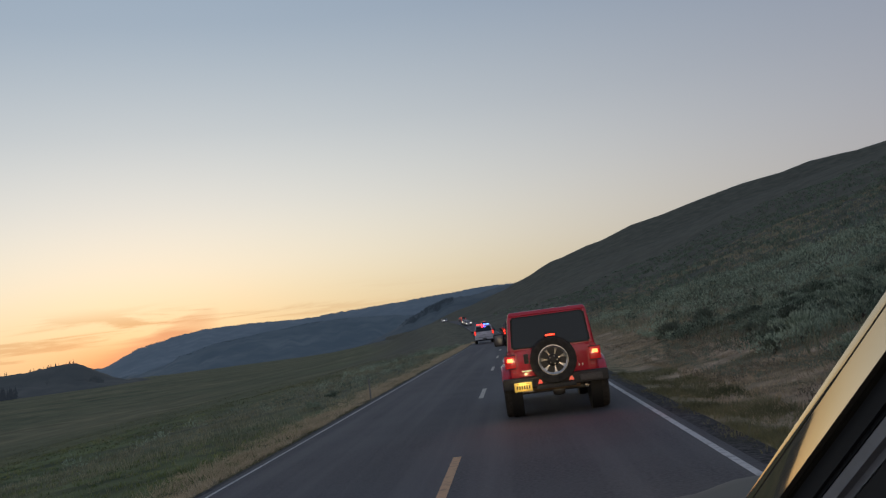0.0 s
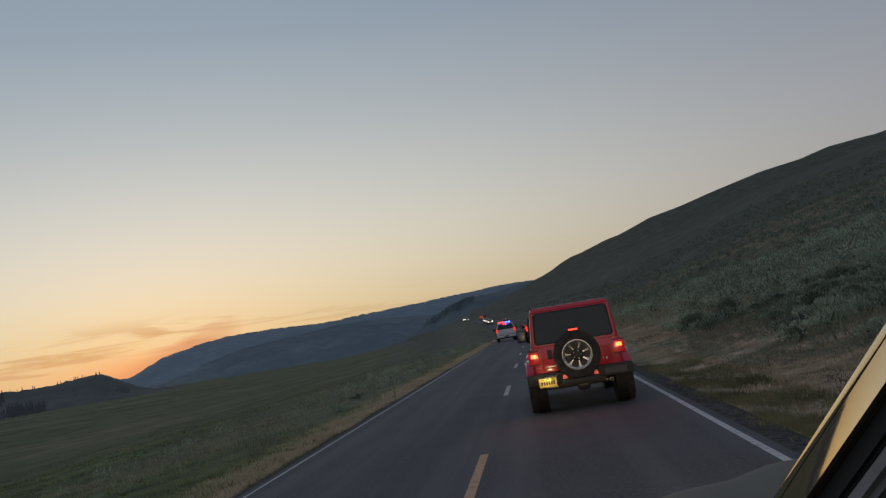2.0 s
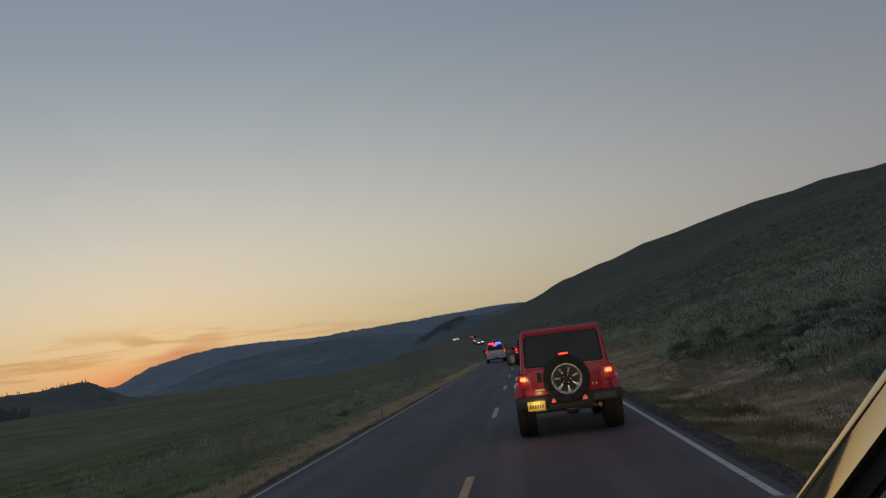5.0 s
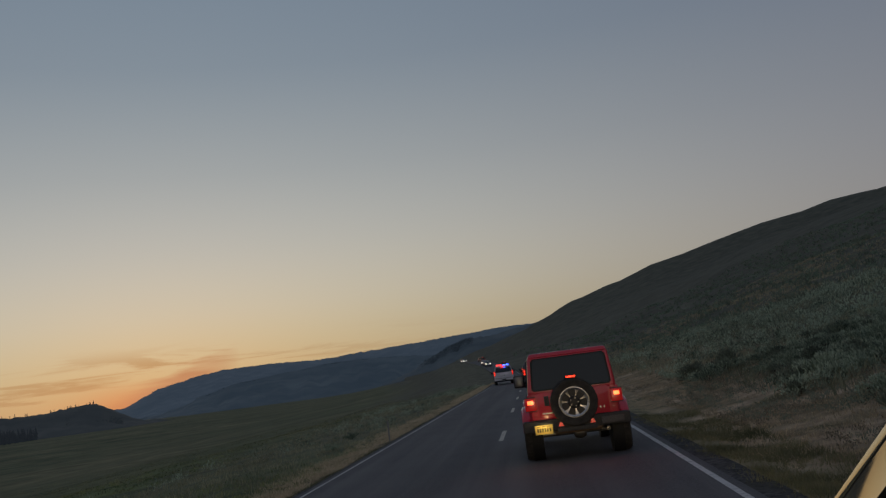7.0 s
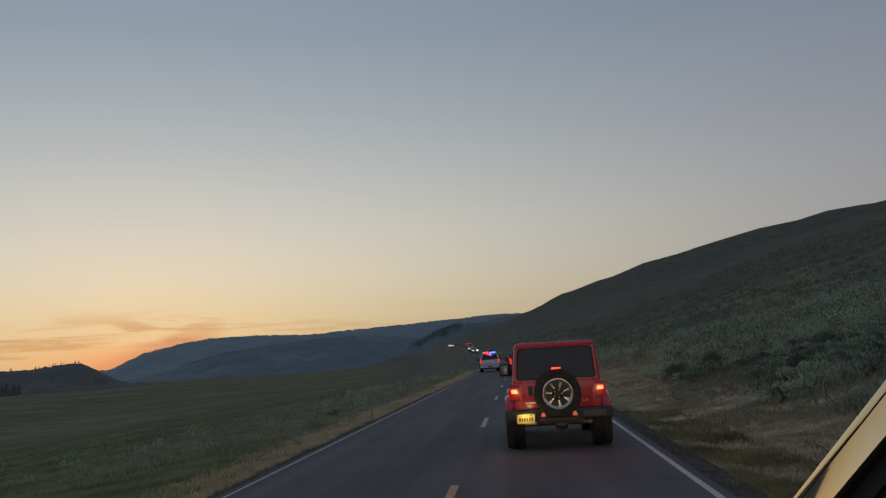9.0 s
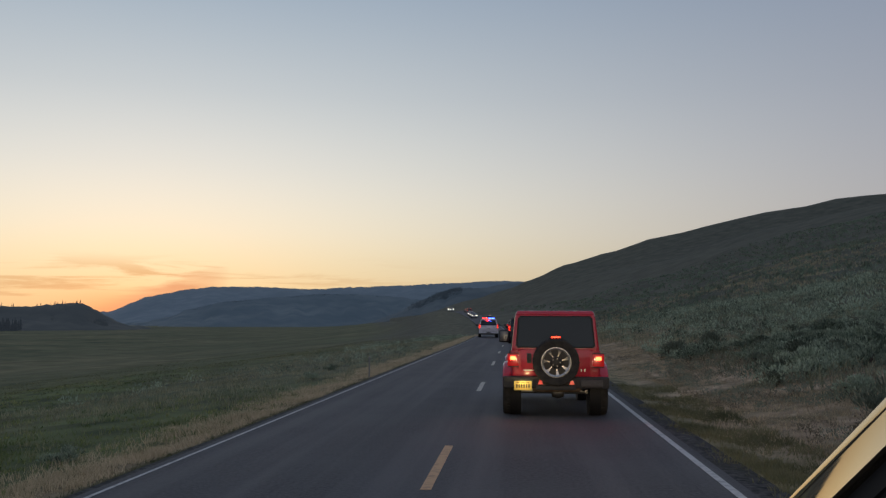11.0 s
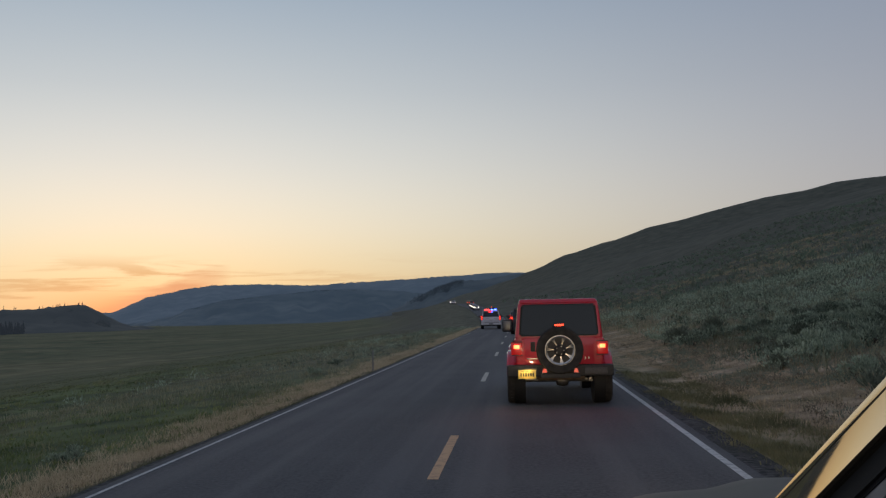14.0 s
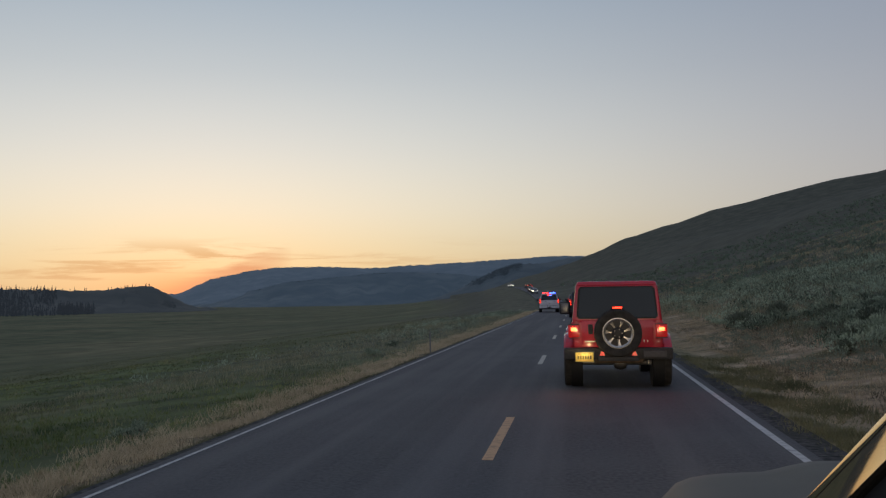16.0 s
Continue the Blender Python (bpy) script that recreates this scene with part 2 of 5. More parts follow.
M["gravel"] = vary(material("gravel", (0.03, 0.028, 0.026), 0.98, spec=0.1), 14.0, (0.022, 0.022, 0.023), (0.120, 0.115, 0.110), bump=0.010, bump_scale=30, second=(0.8, (0.060, 0.058, 0.046), 0.7))
M["red_paint"] = vary(material("red_paint", (0.42, 0.012, 0.02), 0.26, coat=1.0), 3.0, (0.46, 0.010, 0.026), (0.55, 0.014, 0.034), second=(6.0, (0.41, 0.014, 0.028), 0.3))
M["white_paint"] = vary(material("white_paint", (0.7, 0.7, 0.72), 0.3, coat=0.7), 3.0, (0.62, 0.63, 0.66), (0.74, 0.74, 0.76))
M["black_paint"] = material("black_paint", (0.02, 0.021, 0.024), 0.3, coat=0.7)
M["grey_paint"] = material("grey_paint", (0.16, 0.165, 0.17), 0.32, metal=0.3, coat=0.7)
M["car_paint"] = vary(material("car_paint", (0.05, 0.047, 0.042), 0.5, spec=0.3), 5.0, (0.048, 0.043, 0.032), (0.066, 0.059, 0.044))
# same car as car_paint; the pale cream puts the mirrored sunset sky into colour
M["pillar_sky_sheen"] = vary(material("pillar_sky_sheen", (0.55, 0.47, 0.35), 0.06, metal=0.9, coat=0.4), 5.0, (0.54, 0.455, 0.325), (0.61, 0.515, 0.37))
M["plastic"] = vary(material("plastic", (0.022, 0.022, 0.023), 0.62), 30.0, (0.016, 0.016, 0.017), (0.03, 0.03, 0.031), bump=0.0008, bump_scale=200)
M["rubber"] = vary(material("rubber", (0.014, 0.014, 0.014), 0.85), 12.0, (0.014, 0.013, 0.012), (0.040, 0.036, 0.031), bump=0.002, bump_scale=60)
M["rim"] = vary(material("rim", (0.7, 0.68, 0.64), 0.33, metal=0.65), 14.0, (0.60, 0.57, 0.50), (0.78, 0.74, 0.66))
M["mirror"] = material("mirror", (0.13, 0.135, 0.145), 0.3, metal=1.0)
M["spare_rim"] = vary(material("spare_rim", (0.5, 0.48, 0.44), 0.24, metal=0.9), 14.0, (0.46, 0.44, 0.40), (0.60, 0.57, 0.52))
M["rim_dark"] = material("rim_dark", (0.012, 0.012, 0.013), 0.5, metal=0.3)
M["dark_glass"] = material("dark_glass", (0.014, 0.026, 0.032), 0.08, spec=0.45)
M["metal"] = vary(material("metal", (0.30, 0.29, 0.27), 0.45, metal=0.9), 10.0, (0.20, 0.18, 0.16), (0.34, 0.33, 0.31))
M["lamp_amber"] = material("lamp_amber", (0.6, 0.1, 0.02), 0.2, emit=(1.0, 0.095, 0.028), strength=8.0)
# the warm brown puts lamp light under the bumper into the steel's colour
M["muffler"] = vary(material("muffler", (0.42, 0.36, 0.29), 0.6, metal=0.2), 10.0, (0.13, 0.09, 0.055), (0.25, 0.18, 0.115))
M["seal_brown"] = material("seal_brown", (0.055, 0.045, 0.036), 0.5)
M["bumper_pad"] = vary(material("bumper_pad", (0.06, 0.055, 0.055), 0.6), 25.0, (0.05, 0.046, 0.046), (0.075, 0.068, 0.068))
M["lamp_red_hot"] = material("lamp_red_hot", (0.6, 0.05, 0.02), 0.2, emit=(1.0, 0.035, 0.014), strength=4.2)
M["lens_red"] = material("lens_red", (0.35, 0.008, 0.010), 0.15, coat=0.5, emit=(1.0, 0.02, 0.02), strength=0.2)
# not a lamp: its faint glow stands in for headlight thrown back
M["reflector"] = material("reflector", (0.7, 0.02, 0.02), 0.2, emit=(1.0, 0.03, 0.02), strength=0.3)
M["lamp_blue"] = material("lamp_blue", (0.05, 0.1, 0.6), 0.2, emit=(0.04, 0.10, 1.0), strength=14.0)
M["lamp_bar_red"] = material("lamp_bar_red", (0.6, 0.05, 0.05), 0.2, emit=(1.0, 0.03, 0.03), strength=8.0)
M["lamp_white"] = material("lamp_white", (0.8, 0.8, 0.75), 0.2, emit=(1.0, 0.86, 0.62), strength=9.0)
# yellow of the plate lamp's light, put into the plate's own colour
M["plate"] = vary(material("plate", (0.75, 0.55, 0.12), 0.45), 20.0, (0.70, 0.50, 0.10), (0.80, 0.60, 0.16))
M["plate_white"] = material("plate_white", (0.7, 0.7, 0.7), 0.5)
M["ink"] = material("ink", (0.03, 0.028, 0.02), 0.6)
M["green_stripe"] = material("green_stripe", (0.01, 0.09, 0.05), 0.4)
M["arrowhead"] = material("arrowhead", (0.20, 0.07, 0.04), 0.5)
M["black_seal"] = material("black_seal", (0.006, 0.006, 0.006), 0.7)
M["trim_grey"] = vary(material("trim_grey", (0.24, 0.23, 0.22), 0.6), 25.0, (0.20, 0.19, 0.18), (0.28, 0.27, 0.26))


def leaf(name, dark, light, rough=0.75, patch=0.25, swing=0.7, grain=1.0, toned=False):
    """Plant colour that differs from patch to patch, plant to plant (where toned) and blade to blade."""
    m = material(name, light, rough, spec=0.25)
    n, l = m.node_tree.nodes, m.node_tree.links
    g = n.new("ShaderNodeNewGeometry")
    o = n.new("ShaderNodeObjectInfo")
    ad = n.new("ShaderNodeMath")
    ad.operation = "ADD"
    l.new(g.outputs["Random Per Island"], ad.inputs[0])
    if toned:
        tone = n.new("ShaderNodeAttribute")
        tone.attribute_name = "tone"
        l.new(tone.outputs["Fac"], ad.inputs[1])
    else:
        l.new(o.outputs["Random"], ad.inputs[1])
    hf = n.new("ShaderNodeMath")
    hf.operation, hf.inputs[1].default_value = "MULTIPLY", 0.5 * grain
    l.new(ad.outputs[0], hf.inputs[0])
    t = n.new("ShaderNodeTexCoord")
    z = n.new("ShaderNodeTexNoise")
    z.inputs["Scale"].default_value = patch
    l.new(t.outputs["Object"], z.inputs["Vector"])
    mxf = n.new("ShaderNodeMath")
    mxf.operation = "MULTIPLY_ADD"
    l.new(z.outputs[0], mxf.inputs[0])
    mxf.inputs[1].default_value = swing
    sb = n.new("ShaderNodeMath")
    sb.operation, sb.inputs[1].default_value = "SUBTRACT", swing * 0.5 + grain * 0.5 - 0.5
    l.new(hf.outputs[0], sb.inputs[0])
    l.new(sb.outputs[0], mxf.inputs[2])
    r = n.new("ShaderNodeValToRGB")
    r.color_ramp.elements[0].color, r.color_ramp.elements[1].color = (*dark, 1), (*light, 1)
    r.color_ramp.elements[0].position, r.color_ramp.elements[1].position = 0.05, 0.85
    l.new(mxf.outputs[0], r.inputs[0])
    l.new(r.outputs[0], n["Principled BSDF"].inputs["Base Color"])
    tr, mx = n.new("ShaderNodeBsdfTranslucent"), n.new("ShaderNodeMixShader")
    l.new(r.outputs[0], tr.inputs[0])
    mx.inputs[0].default_value = 0.42
    l.new(n["Principled BSDF"].outputs[0], mx.inputs[1])
    l.new(tr.outputs[0], mx.inputs[2])
    l.new(mx.outputs[0], n["Material Output"].inputs[0])
    return m


M["sage"] = leaf("sage", (0.085, 0.110, 0.076), (0.47, 0.535, 0.38), patch=0.75, swing=1.5)
M["sage_mass"] = leaf("sage_mass", (0.080, 0.103, 0.070), (0.47, 0.545, 0.39), patch=0.35, swing=1.9, grain=1.5, toned=True)
M["sage_far"] = leaf("sage_far", (0.065, 0.092, 0.062), (0.27, 0.335, 0.235), patch=0.12, swing=1.3)
M["sage_dark"] = leaf("sage_dark", (0.085, 0.102, 0.07), (0.27, 0.295, 0.215))
M["dry_grass"] = leaf("dry_grass", (0.42, 0.33, 0.20), (0.86, 0.72, 0.50), patch=1.5, swing=0.9)
M["green_grass"] = leaf("green_grass", (0.055, 0.095, 0.034), (0.36, 0.38, 0.150), patch=0.33, swing=2.6, grain=0.5)
M["verge_grass"] = leaf("verge_grass", (0.072, 0.084, 0.042), (0.265, 0.245, 0.135), patch=0.9, swing=1.8, grain=0.6)
M["scrub"] = leaf("scrub", (0.10, 0.086, 0.060), (0.36, 0.30, 0.205), patch=0.9, swing=1.1)
# straw and brown_grass: dry tones, made brighter for headlight on the bank
M["straw"] = leaf("straw", (0.36, 0.27, 0.165), (0.70, 0.54, 0.34))
M["meadow_drab"] = leaf("meadow_drab", (0.095, 0.110, 0.055), (0.34, 0.325, 0.18), patch=0.2, swing=2.4, grain=0.5)
M["brown_grass"] = leaf("brown_grass", (0.20, 0.150, 0.09), (0.50, 0.39, 0.25), patch=0.5, swing=1.4)
M["band_grass"] = leaf("band_grass", (0.19, 0.165, 0.10), (0.56, 0.48, 0.31), patch=0.12, swing=1.6, grain=0.8)
M["slope_grass"] = leaf("slope_grass", (0.14, 0.14, 0.085), (0.45, 0.43, 0.28), patch=0.25, swing=1.8, grain=0.8)
M["conifer"] = leaf("conifer", (0.012, 0.018, 0.013), (0.03, 0.04, 0.03))
M["bark"] = material("bark", (0.07, 0.05, 0.035), 0.9)


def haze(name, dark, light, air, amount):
    """A far backdrop hillside, kilometres off; a bluish emission stands in for evening haze."""
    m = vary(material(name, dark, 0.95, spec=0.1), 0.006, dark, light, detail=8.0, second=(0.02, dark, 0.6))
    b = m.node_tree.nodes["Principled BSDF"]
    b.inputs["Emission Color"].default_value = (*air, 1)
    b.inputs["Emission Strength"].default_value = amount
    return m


# last two values: haze colour and glow put into hills and their woods
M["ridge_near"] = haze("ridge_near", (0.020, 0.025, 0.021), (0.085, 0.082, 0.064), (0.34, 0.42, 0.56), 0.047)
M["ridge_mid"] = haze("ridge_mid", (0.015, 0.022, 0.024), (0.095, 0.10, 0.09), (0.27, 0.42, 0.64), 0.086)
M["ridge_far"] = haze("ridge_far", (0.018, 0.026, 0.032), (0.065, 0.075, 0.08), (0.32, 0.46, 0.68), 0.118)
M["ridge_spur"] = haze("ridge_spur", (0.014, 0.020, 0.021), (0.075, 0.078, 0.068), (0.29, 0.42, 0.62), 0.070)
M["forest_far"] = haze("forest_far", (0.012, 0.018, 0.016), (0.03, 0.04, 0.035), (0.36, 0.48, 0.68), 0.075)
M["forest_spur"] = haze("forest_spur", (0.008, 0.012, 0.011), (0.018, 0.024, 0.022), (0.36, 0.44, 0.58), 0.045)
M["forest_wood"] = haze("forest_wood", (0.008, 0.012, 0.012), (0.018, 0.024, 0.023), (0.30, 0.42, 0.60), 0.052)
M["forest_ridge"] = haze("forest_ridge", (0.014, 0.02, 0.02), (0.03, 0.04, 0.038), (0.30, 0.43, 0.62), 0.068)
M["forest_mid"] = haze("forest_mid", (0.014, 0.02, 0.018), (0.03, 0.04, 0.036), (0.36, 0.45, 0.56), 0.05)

# ---------------------------------------------------------------- the lie of the land
ROAD_X = -0.95               # the centre line
HALF = 3.03                  # from the centre line to the right edge line
LEFT = 3.10                  # and to the left one


def road_x(y):
    v = max(0.0, y - 60.0)
    return ROAD_X - (2.1e-4 * v * v if v < 400 else 2.1e-4 * 400 * (2 * v - 400))


def road_z(y):
    dip = -1.5 * smooth(95.0, 150.0, y) * (1.0 - smooth(170.0, 260.0, y))
    return dip + 6.6 * smooth(180.0, 460.0, y)


SKYLINE = [(-40, -1.0), (-20, -0.9), (-14, -0.8), (-9, -0.5), (-5, 0.2), (-2.3, 1.2), (-0.4, 2.15), (1.0, 2.74), (3.3, 3.72),
           (6.2, 4.52), (8.9, 5.41), (10.8, 5.79), (12.2, 6.18), (17.2, 7.07), (20.4, 7.54), (22.5, 7.70), (30, 8.4), (60, 8.0), (120, 4.0), (180, 2.0)]
UPHILL = [(3.3, -0.09), (3.75, -0.05), (4.3, -0.12), (5.2, -0.02), (9.0, 0.55), (28.0, 4.1), (45.0, 8.0), (80.0, 19.0), (150.0, 41.0), (300.0, 80.0), (600.0, 124.0), (5000.0, 170.0)]
DOWNHILL = [(3.3, -0.08), (4.3, -0.20), (6.5, -0.42), (17.0, -1.55), (45.0, -5.0), (80.0, -8.8), (130.0, -12.5), (220.0, -14.5), (5000.0, -15.0)]


def land(u, y):
    """Height of the ground at u metres right of the centre line and y metres along."""
    x = u + road_x(y)
    r = math.hypot(x, y)
    az = math.degrees(math.atan2(x, y))
    n1 = noise.noise((x * 0.02, y * 0.02, 0.3))
    n2 = noise.noise((x * 0.11, y * 0.11, 4.1))
    n3 = noise.noise((x * 0.6, y * 0.6, 9.7))
    n2 *= 1.0 - smooth(150.0, 400.0, r)
    n3 *= 1.0 - smooth(40.0, 110.0, r)
    off = max(0.0, abs(u) - 4.5)
    ease = min(1.0, off / 12.0)
    if u >= 0:
        z = table(UPHILL, u) if u > 3.3 else -0.06
        z += ease * (0.9 * n1 * min(1.0, off / 40) * 2 + 0.28 * n2 + 0.10 * n3)
    else:
        z = table(DOWNHILL, -u) if u < -3.3 else -0.06
        z += ease * (0.5 * n1 + 0.09 * n2 * (1.0 - smooth(50.0, 160.0, r)) + 0.04 * n3)
    k = 1.0 - smooth(6.0, 60.0, abs(u))
    if u < 0:
        k = (1.0 - smooth(7.0, 14.0 + 0.062 * max(0.0, y), -u)) * (1.0 - smooth(500.0, 720.0, y))
        z += 0.8 * smooth(108.0, 140.0, y) * (1.0 - smooth(400.0, 470.0, y)) * smooth(3.4, 7.0, -u) * (1.0 - smooth(9.0, 24.0, -u))
    z += road_z(min(y, 900.0)) * k
    if r > 260:
        crest = 900.0 * math.tan(radians(table(SKYLINE, az))) + 1.68
        ramp = max(0.0, min(1.0, (r - 300) / 600.0)) ** 1.25
        hill = lerp(-15.0, crest, ramp) + 4.0 * n1 * ramp * smooth(0, 1, 1 - ramp)
        if r > 900:
            hill = lerp(crest, -15.0, smooth(900, 2600, r))
        keep = smooth(8.0, 40.0, abs(u))
        z = lerp(z, max(z, hill), max(keep, smooth(520, 700, y)))
    return z


def spread(first, last, ratio, smallest, biggest=400):
    out, v, step = [], first, smallest
    while v < last:
        out.append(v)
        step = max(smallest, min(biggest, v * (ratio - 1)))
        v += step
    return out + [last]


def build_ground():
    us = spread(7.0, 4800, 1.075, 0.5)
    us = [-v for v in us[::-1]] + [-6.3, -5.6, -5.0, -4.5, -4.1, -3.7, -3.3, 0.0, 3.3, 3.6, 3.9, 4.3, 4.7, 5.2, 5.8, 6.4] + us
    ys = [-4800, -3000, -1500, -700, -300, -150, -80, -40, -20, -10] + spread(0.0, 4850, 1.03, 0.6)
    verts = [(u + road_x(y), y, land(u, y)) for y in ys for u in us]
    w = len(us)
    faces = [(j * w + i, j * w + i + 1, (j + 1) * w + i + 1, (j + 1) * w + i) for j in range(len(ys) - 1) for i in range(w - 1)]
    me = bpy.data.meshes.new("ground")
    me.from_pydata(verts, [], faces)
    att = me.attributes.new("across", "FLOAT", "POINT")
    att.data.foreach_set("value", [u for y in ys for u in us])
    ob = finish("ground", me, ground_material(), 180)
    return tagged(ob, "grassy valley floor and sagebrush hillside beside the road", "ground", kind="structure")


def ground_material():
    m = material("valley_ground", (0.1, 0.1, 0.05), 0.95, spec=0.15)
    n, l = m.node_tree.nodes, m.node_tree.links
    t = n.new("ShaderNodeTexCoord")
    at = n.new("ShaderNodeAttribute")
    at.attribute_name = "across"

    def noisy(scale, detail=6.0, stretch=(1, 1, 1)):
        mpn = n.new("ShaderNodeMapping")
        mpn.inputs["Scale"].default_value = stretch
        l.new(t.outputs["Object"], mpn.inputs[0])
        z = n.new("ShaderNodeTexNoise")
        z.inputs["Scale"].default_value, z.inputs["Detail"].default_value = scale, detail
        l.new(mpn.outputs[0], z.inputs["Vector"])
        return z.outputs[0]

    def ramp(fac, *stops):
        r = n.new("ShaderNodeValToRGB")
        while len(r.color_ramp.elements) < len(stops):
            r.color_ramp.elements.new(0.5)
        for e, (p, c) in zip(r.color_ramp.elements, stops):
            e.position, e.color = p, (*c, 1)
        l.new(fac, r.inputs[0])
        return r.outputs[0]

    def mix(fac, a, b):
        x = n.new("ShaderNodeMix")
        x.data_type = "RGBA"
        l.new(fac, x.inputs[0])
        l.new(a, x.inputs[6])
        l.new(b, x.inputs[7])
        return x.outputs[2]

    def between(a, b):
        r = n.new("ShaderNodeMapRange")
        r.inputs[1].default_value, r.inputs[2].default_value = a, b
        wob = n.new("ShaderNodeMath")
        wob.operation, wob.inputs[1].default_value = "MULTIPLY_ADD", abs(b - a) * 1.2
        l.new(noisy(0.35, 4.0), wob.inputs[0])
        sb = n.new("ShaderNodeMath")
        sb.operation, sb.inputs[1].default_value = "SUBTRACT", abs(b - a) * 0.6
        l.new(at.outputs["Fac"], sb.inputs[0])
        l.new(sb.outputs[0], wob.inputs[2])
        l.new(wob.outputs[0], r.inputs[0])
        return r.outputs[0]

    patch = ramp(noisy(0.05, 6.0, (1.2, 0.8, 1)), (0.40, (0, 0, 0)), (0.66, (1, 1, 1)))
    field = mix(patch, ramp(noisy(0.42, 7.0), (0.36, (0.022, 0.044, 0.016)), (0.62, (0.150, 0.185, 0.070))),
                ramp(noisy(0.36, 7.0), (0.36, (0.060, 0.080, 0.030)), (0.64, (0.230, 0.220, 0.105))))
    verge = ramp(noisy(3.0), (0.3, (0.13, 0.095, 0.05)), (0.7, (0.32, 0.245, 0.145)))
    # dry tan bank, its colour raised to hold the headlight falling on it
    bank = mix(ramp(noisy(0.6, 9.0), (0.36, (0, 0, 0)), (0.64, (1, 1, 1))), ramp(noisy(2.2, 9.0), (0.3, (0.33, 0.225, 0.145)), (0.7, (0.70, 0.51, 0.335))), ramp(noisy(2.0), (0.3, (0.085, 0.078, 0.038)), (0.7, (0.20, 0.165, 0.085))))
    slope = mix(ramp(noisy(0.028, 8.0, (1, 0.6, 1)), (0.36, (0, 0, 0)), (0.64, (1, 1, 1))), ramp(noisy(0.9), (0.35, (0.042, 0.057, 0.042)), (0.68, (0.125, 0.148, 0.105))),
                ramp(noisy(0.35), (0.35, (0.085, 0.085, 0.055)), (0.7, (0.20, 0.185, 0.12))))
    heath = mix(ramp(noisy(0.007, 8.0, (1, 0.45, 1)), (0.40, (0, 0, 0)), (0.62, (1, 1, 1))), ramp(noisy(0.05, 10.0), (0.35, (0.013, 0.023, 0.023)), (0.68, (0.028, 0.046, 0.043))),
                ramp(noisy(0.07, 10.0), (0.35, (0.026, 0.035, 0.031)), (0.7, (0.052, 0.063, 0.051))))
    olive = ramp(noisy(1.3, 8.0), (0.32, (0.085, 0.080, 0.040)), (0.68, (0.33, 0.265, 0.150)))
    weeds = ramp(noisy(2.5, 8.0), (0.32, (0.030, 0.036, 0.020)), (0.68, (0.095, 0.090, 0.055)))
    col = mix(between(-4.6, -4.1), field, verge)
    col = mix(between(-3.72, -3.55), col, weeds)
    bank = mix(between(4.0, 4.7), olive, bank)
    col = mix(between(-1.0, 1.0), col, bank)
    col = mix(between(8.0, 17.0), col, slope)
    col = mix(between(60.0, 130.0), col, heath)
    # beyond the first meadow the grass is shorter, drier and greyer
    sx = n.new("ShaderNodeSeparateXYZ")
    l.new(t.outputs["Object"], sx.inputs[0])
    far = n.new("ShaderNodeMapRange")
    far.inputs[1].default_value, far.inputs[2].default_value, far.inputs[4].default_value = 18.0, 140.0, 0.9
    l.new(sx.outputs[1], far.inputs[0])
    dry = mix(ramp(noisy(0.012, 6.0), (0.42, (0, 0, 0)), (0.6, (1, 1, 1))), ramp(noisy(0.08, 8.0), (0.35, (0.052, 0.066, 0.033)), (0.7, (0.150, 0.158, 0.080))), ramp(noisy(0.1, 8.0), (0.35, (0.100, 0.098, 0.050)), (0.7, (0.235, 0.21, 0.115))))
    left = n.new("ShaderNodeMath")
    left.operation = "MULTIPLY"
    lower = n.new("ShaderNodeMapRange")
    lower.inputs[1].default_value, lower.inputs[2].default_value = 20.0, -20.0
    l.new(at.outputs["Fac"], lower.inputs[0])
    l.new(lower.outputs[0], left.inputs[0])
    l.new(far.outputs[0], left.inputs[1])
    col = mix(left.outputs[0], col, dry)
    # the far bank that carries the road is rough dark heath
    rise = n.new("ShaderNodeMapRange")
    rise.inputs[1].default_value, rise.inputs[2].default_value = 105.0, 190.0
    l.new(sx.outputs[1], rise.inputs[0])
    strip_ = n.new("ShaderNodeMapRange")
    strip_.inputs[1].default_value, strip_.inputs[2].default_value = -45.0, -22.0
    l.new(at.outputs["Fac"], strip_.inputs[0])
    bank_far = n.new("ShaderNodeMath")
    bank_far.operation = "MULTIPLY"
    l.new(rise.outputs[0], bank_far.inputs[0])
    l.new(strip_.outputs[0], bank_far.inputs[1])
    col = mix(bank_far.outputs[0], col, ramp(noisy(0.11, 9.0, (1, 0.9, 1)), (0.34, (0.082, 0.082, 0.058)), (0.68, (0.140, 0.133, 0.094))))
    # farther on, a drab strip of dry weeds and sagebrush runs between the verge and the meadow
    begins = n.new("ShaderNodeMapRange")
    begins.inputs[1].default_value, begins.inputs[2].default_value, begins.inputs[4].default_value = 16.0, 40.0, 0.85
    l.new(sx.outputs[1], begins.inputs[0])
    below = n.new("ShaderNodeMath")
    below.operation = "MULTIPLY"
    l.new(begins.outputs[0], below.inputs[0])
    l.new(between(-19.0, -12.0), below.inputs[1])
    beside = n.new("ShaderNodeMath")
    beside.operation = "MULTIPLY"
    l.new(below.outputs[0], beside.inputs[0])
    l.new(between(-3.2, -3.9), beside.inputs[1])
    col = mix(beside.outputs[0], col, ramp(noisy(0.7, 8.0), (0.35, (0.080, 0.082, 0.052)), (0.67, (0.205, 0.188, 0.125))))
    b = n["Principled BSDF"]
    l.new(col, b.inputs["Base Color"])
    bp = n.new("ShaderNodeBump")
    bp.inputs["Strength"].default_value, bp.inputs["Distance"].default_value = 0.7, 0.09
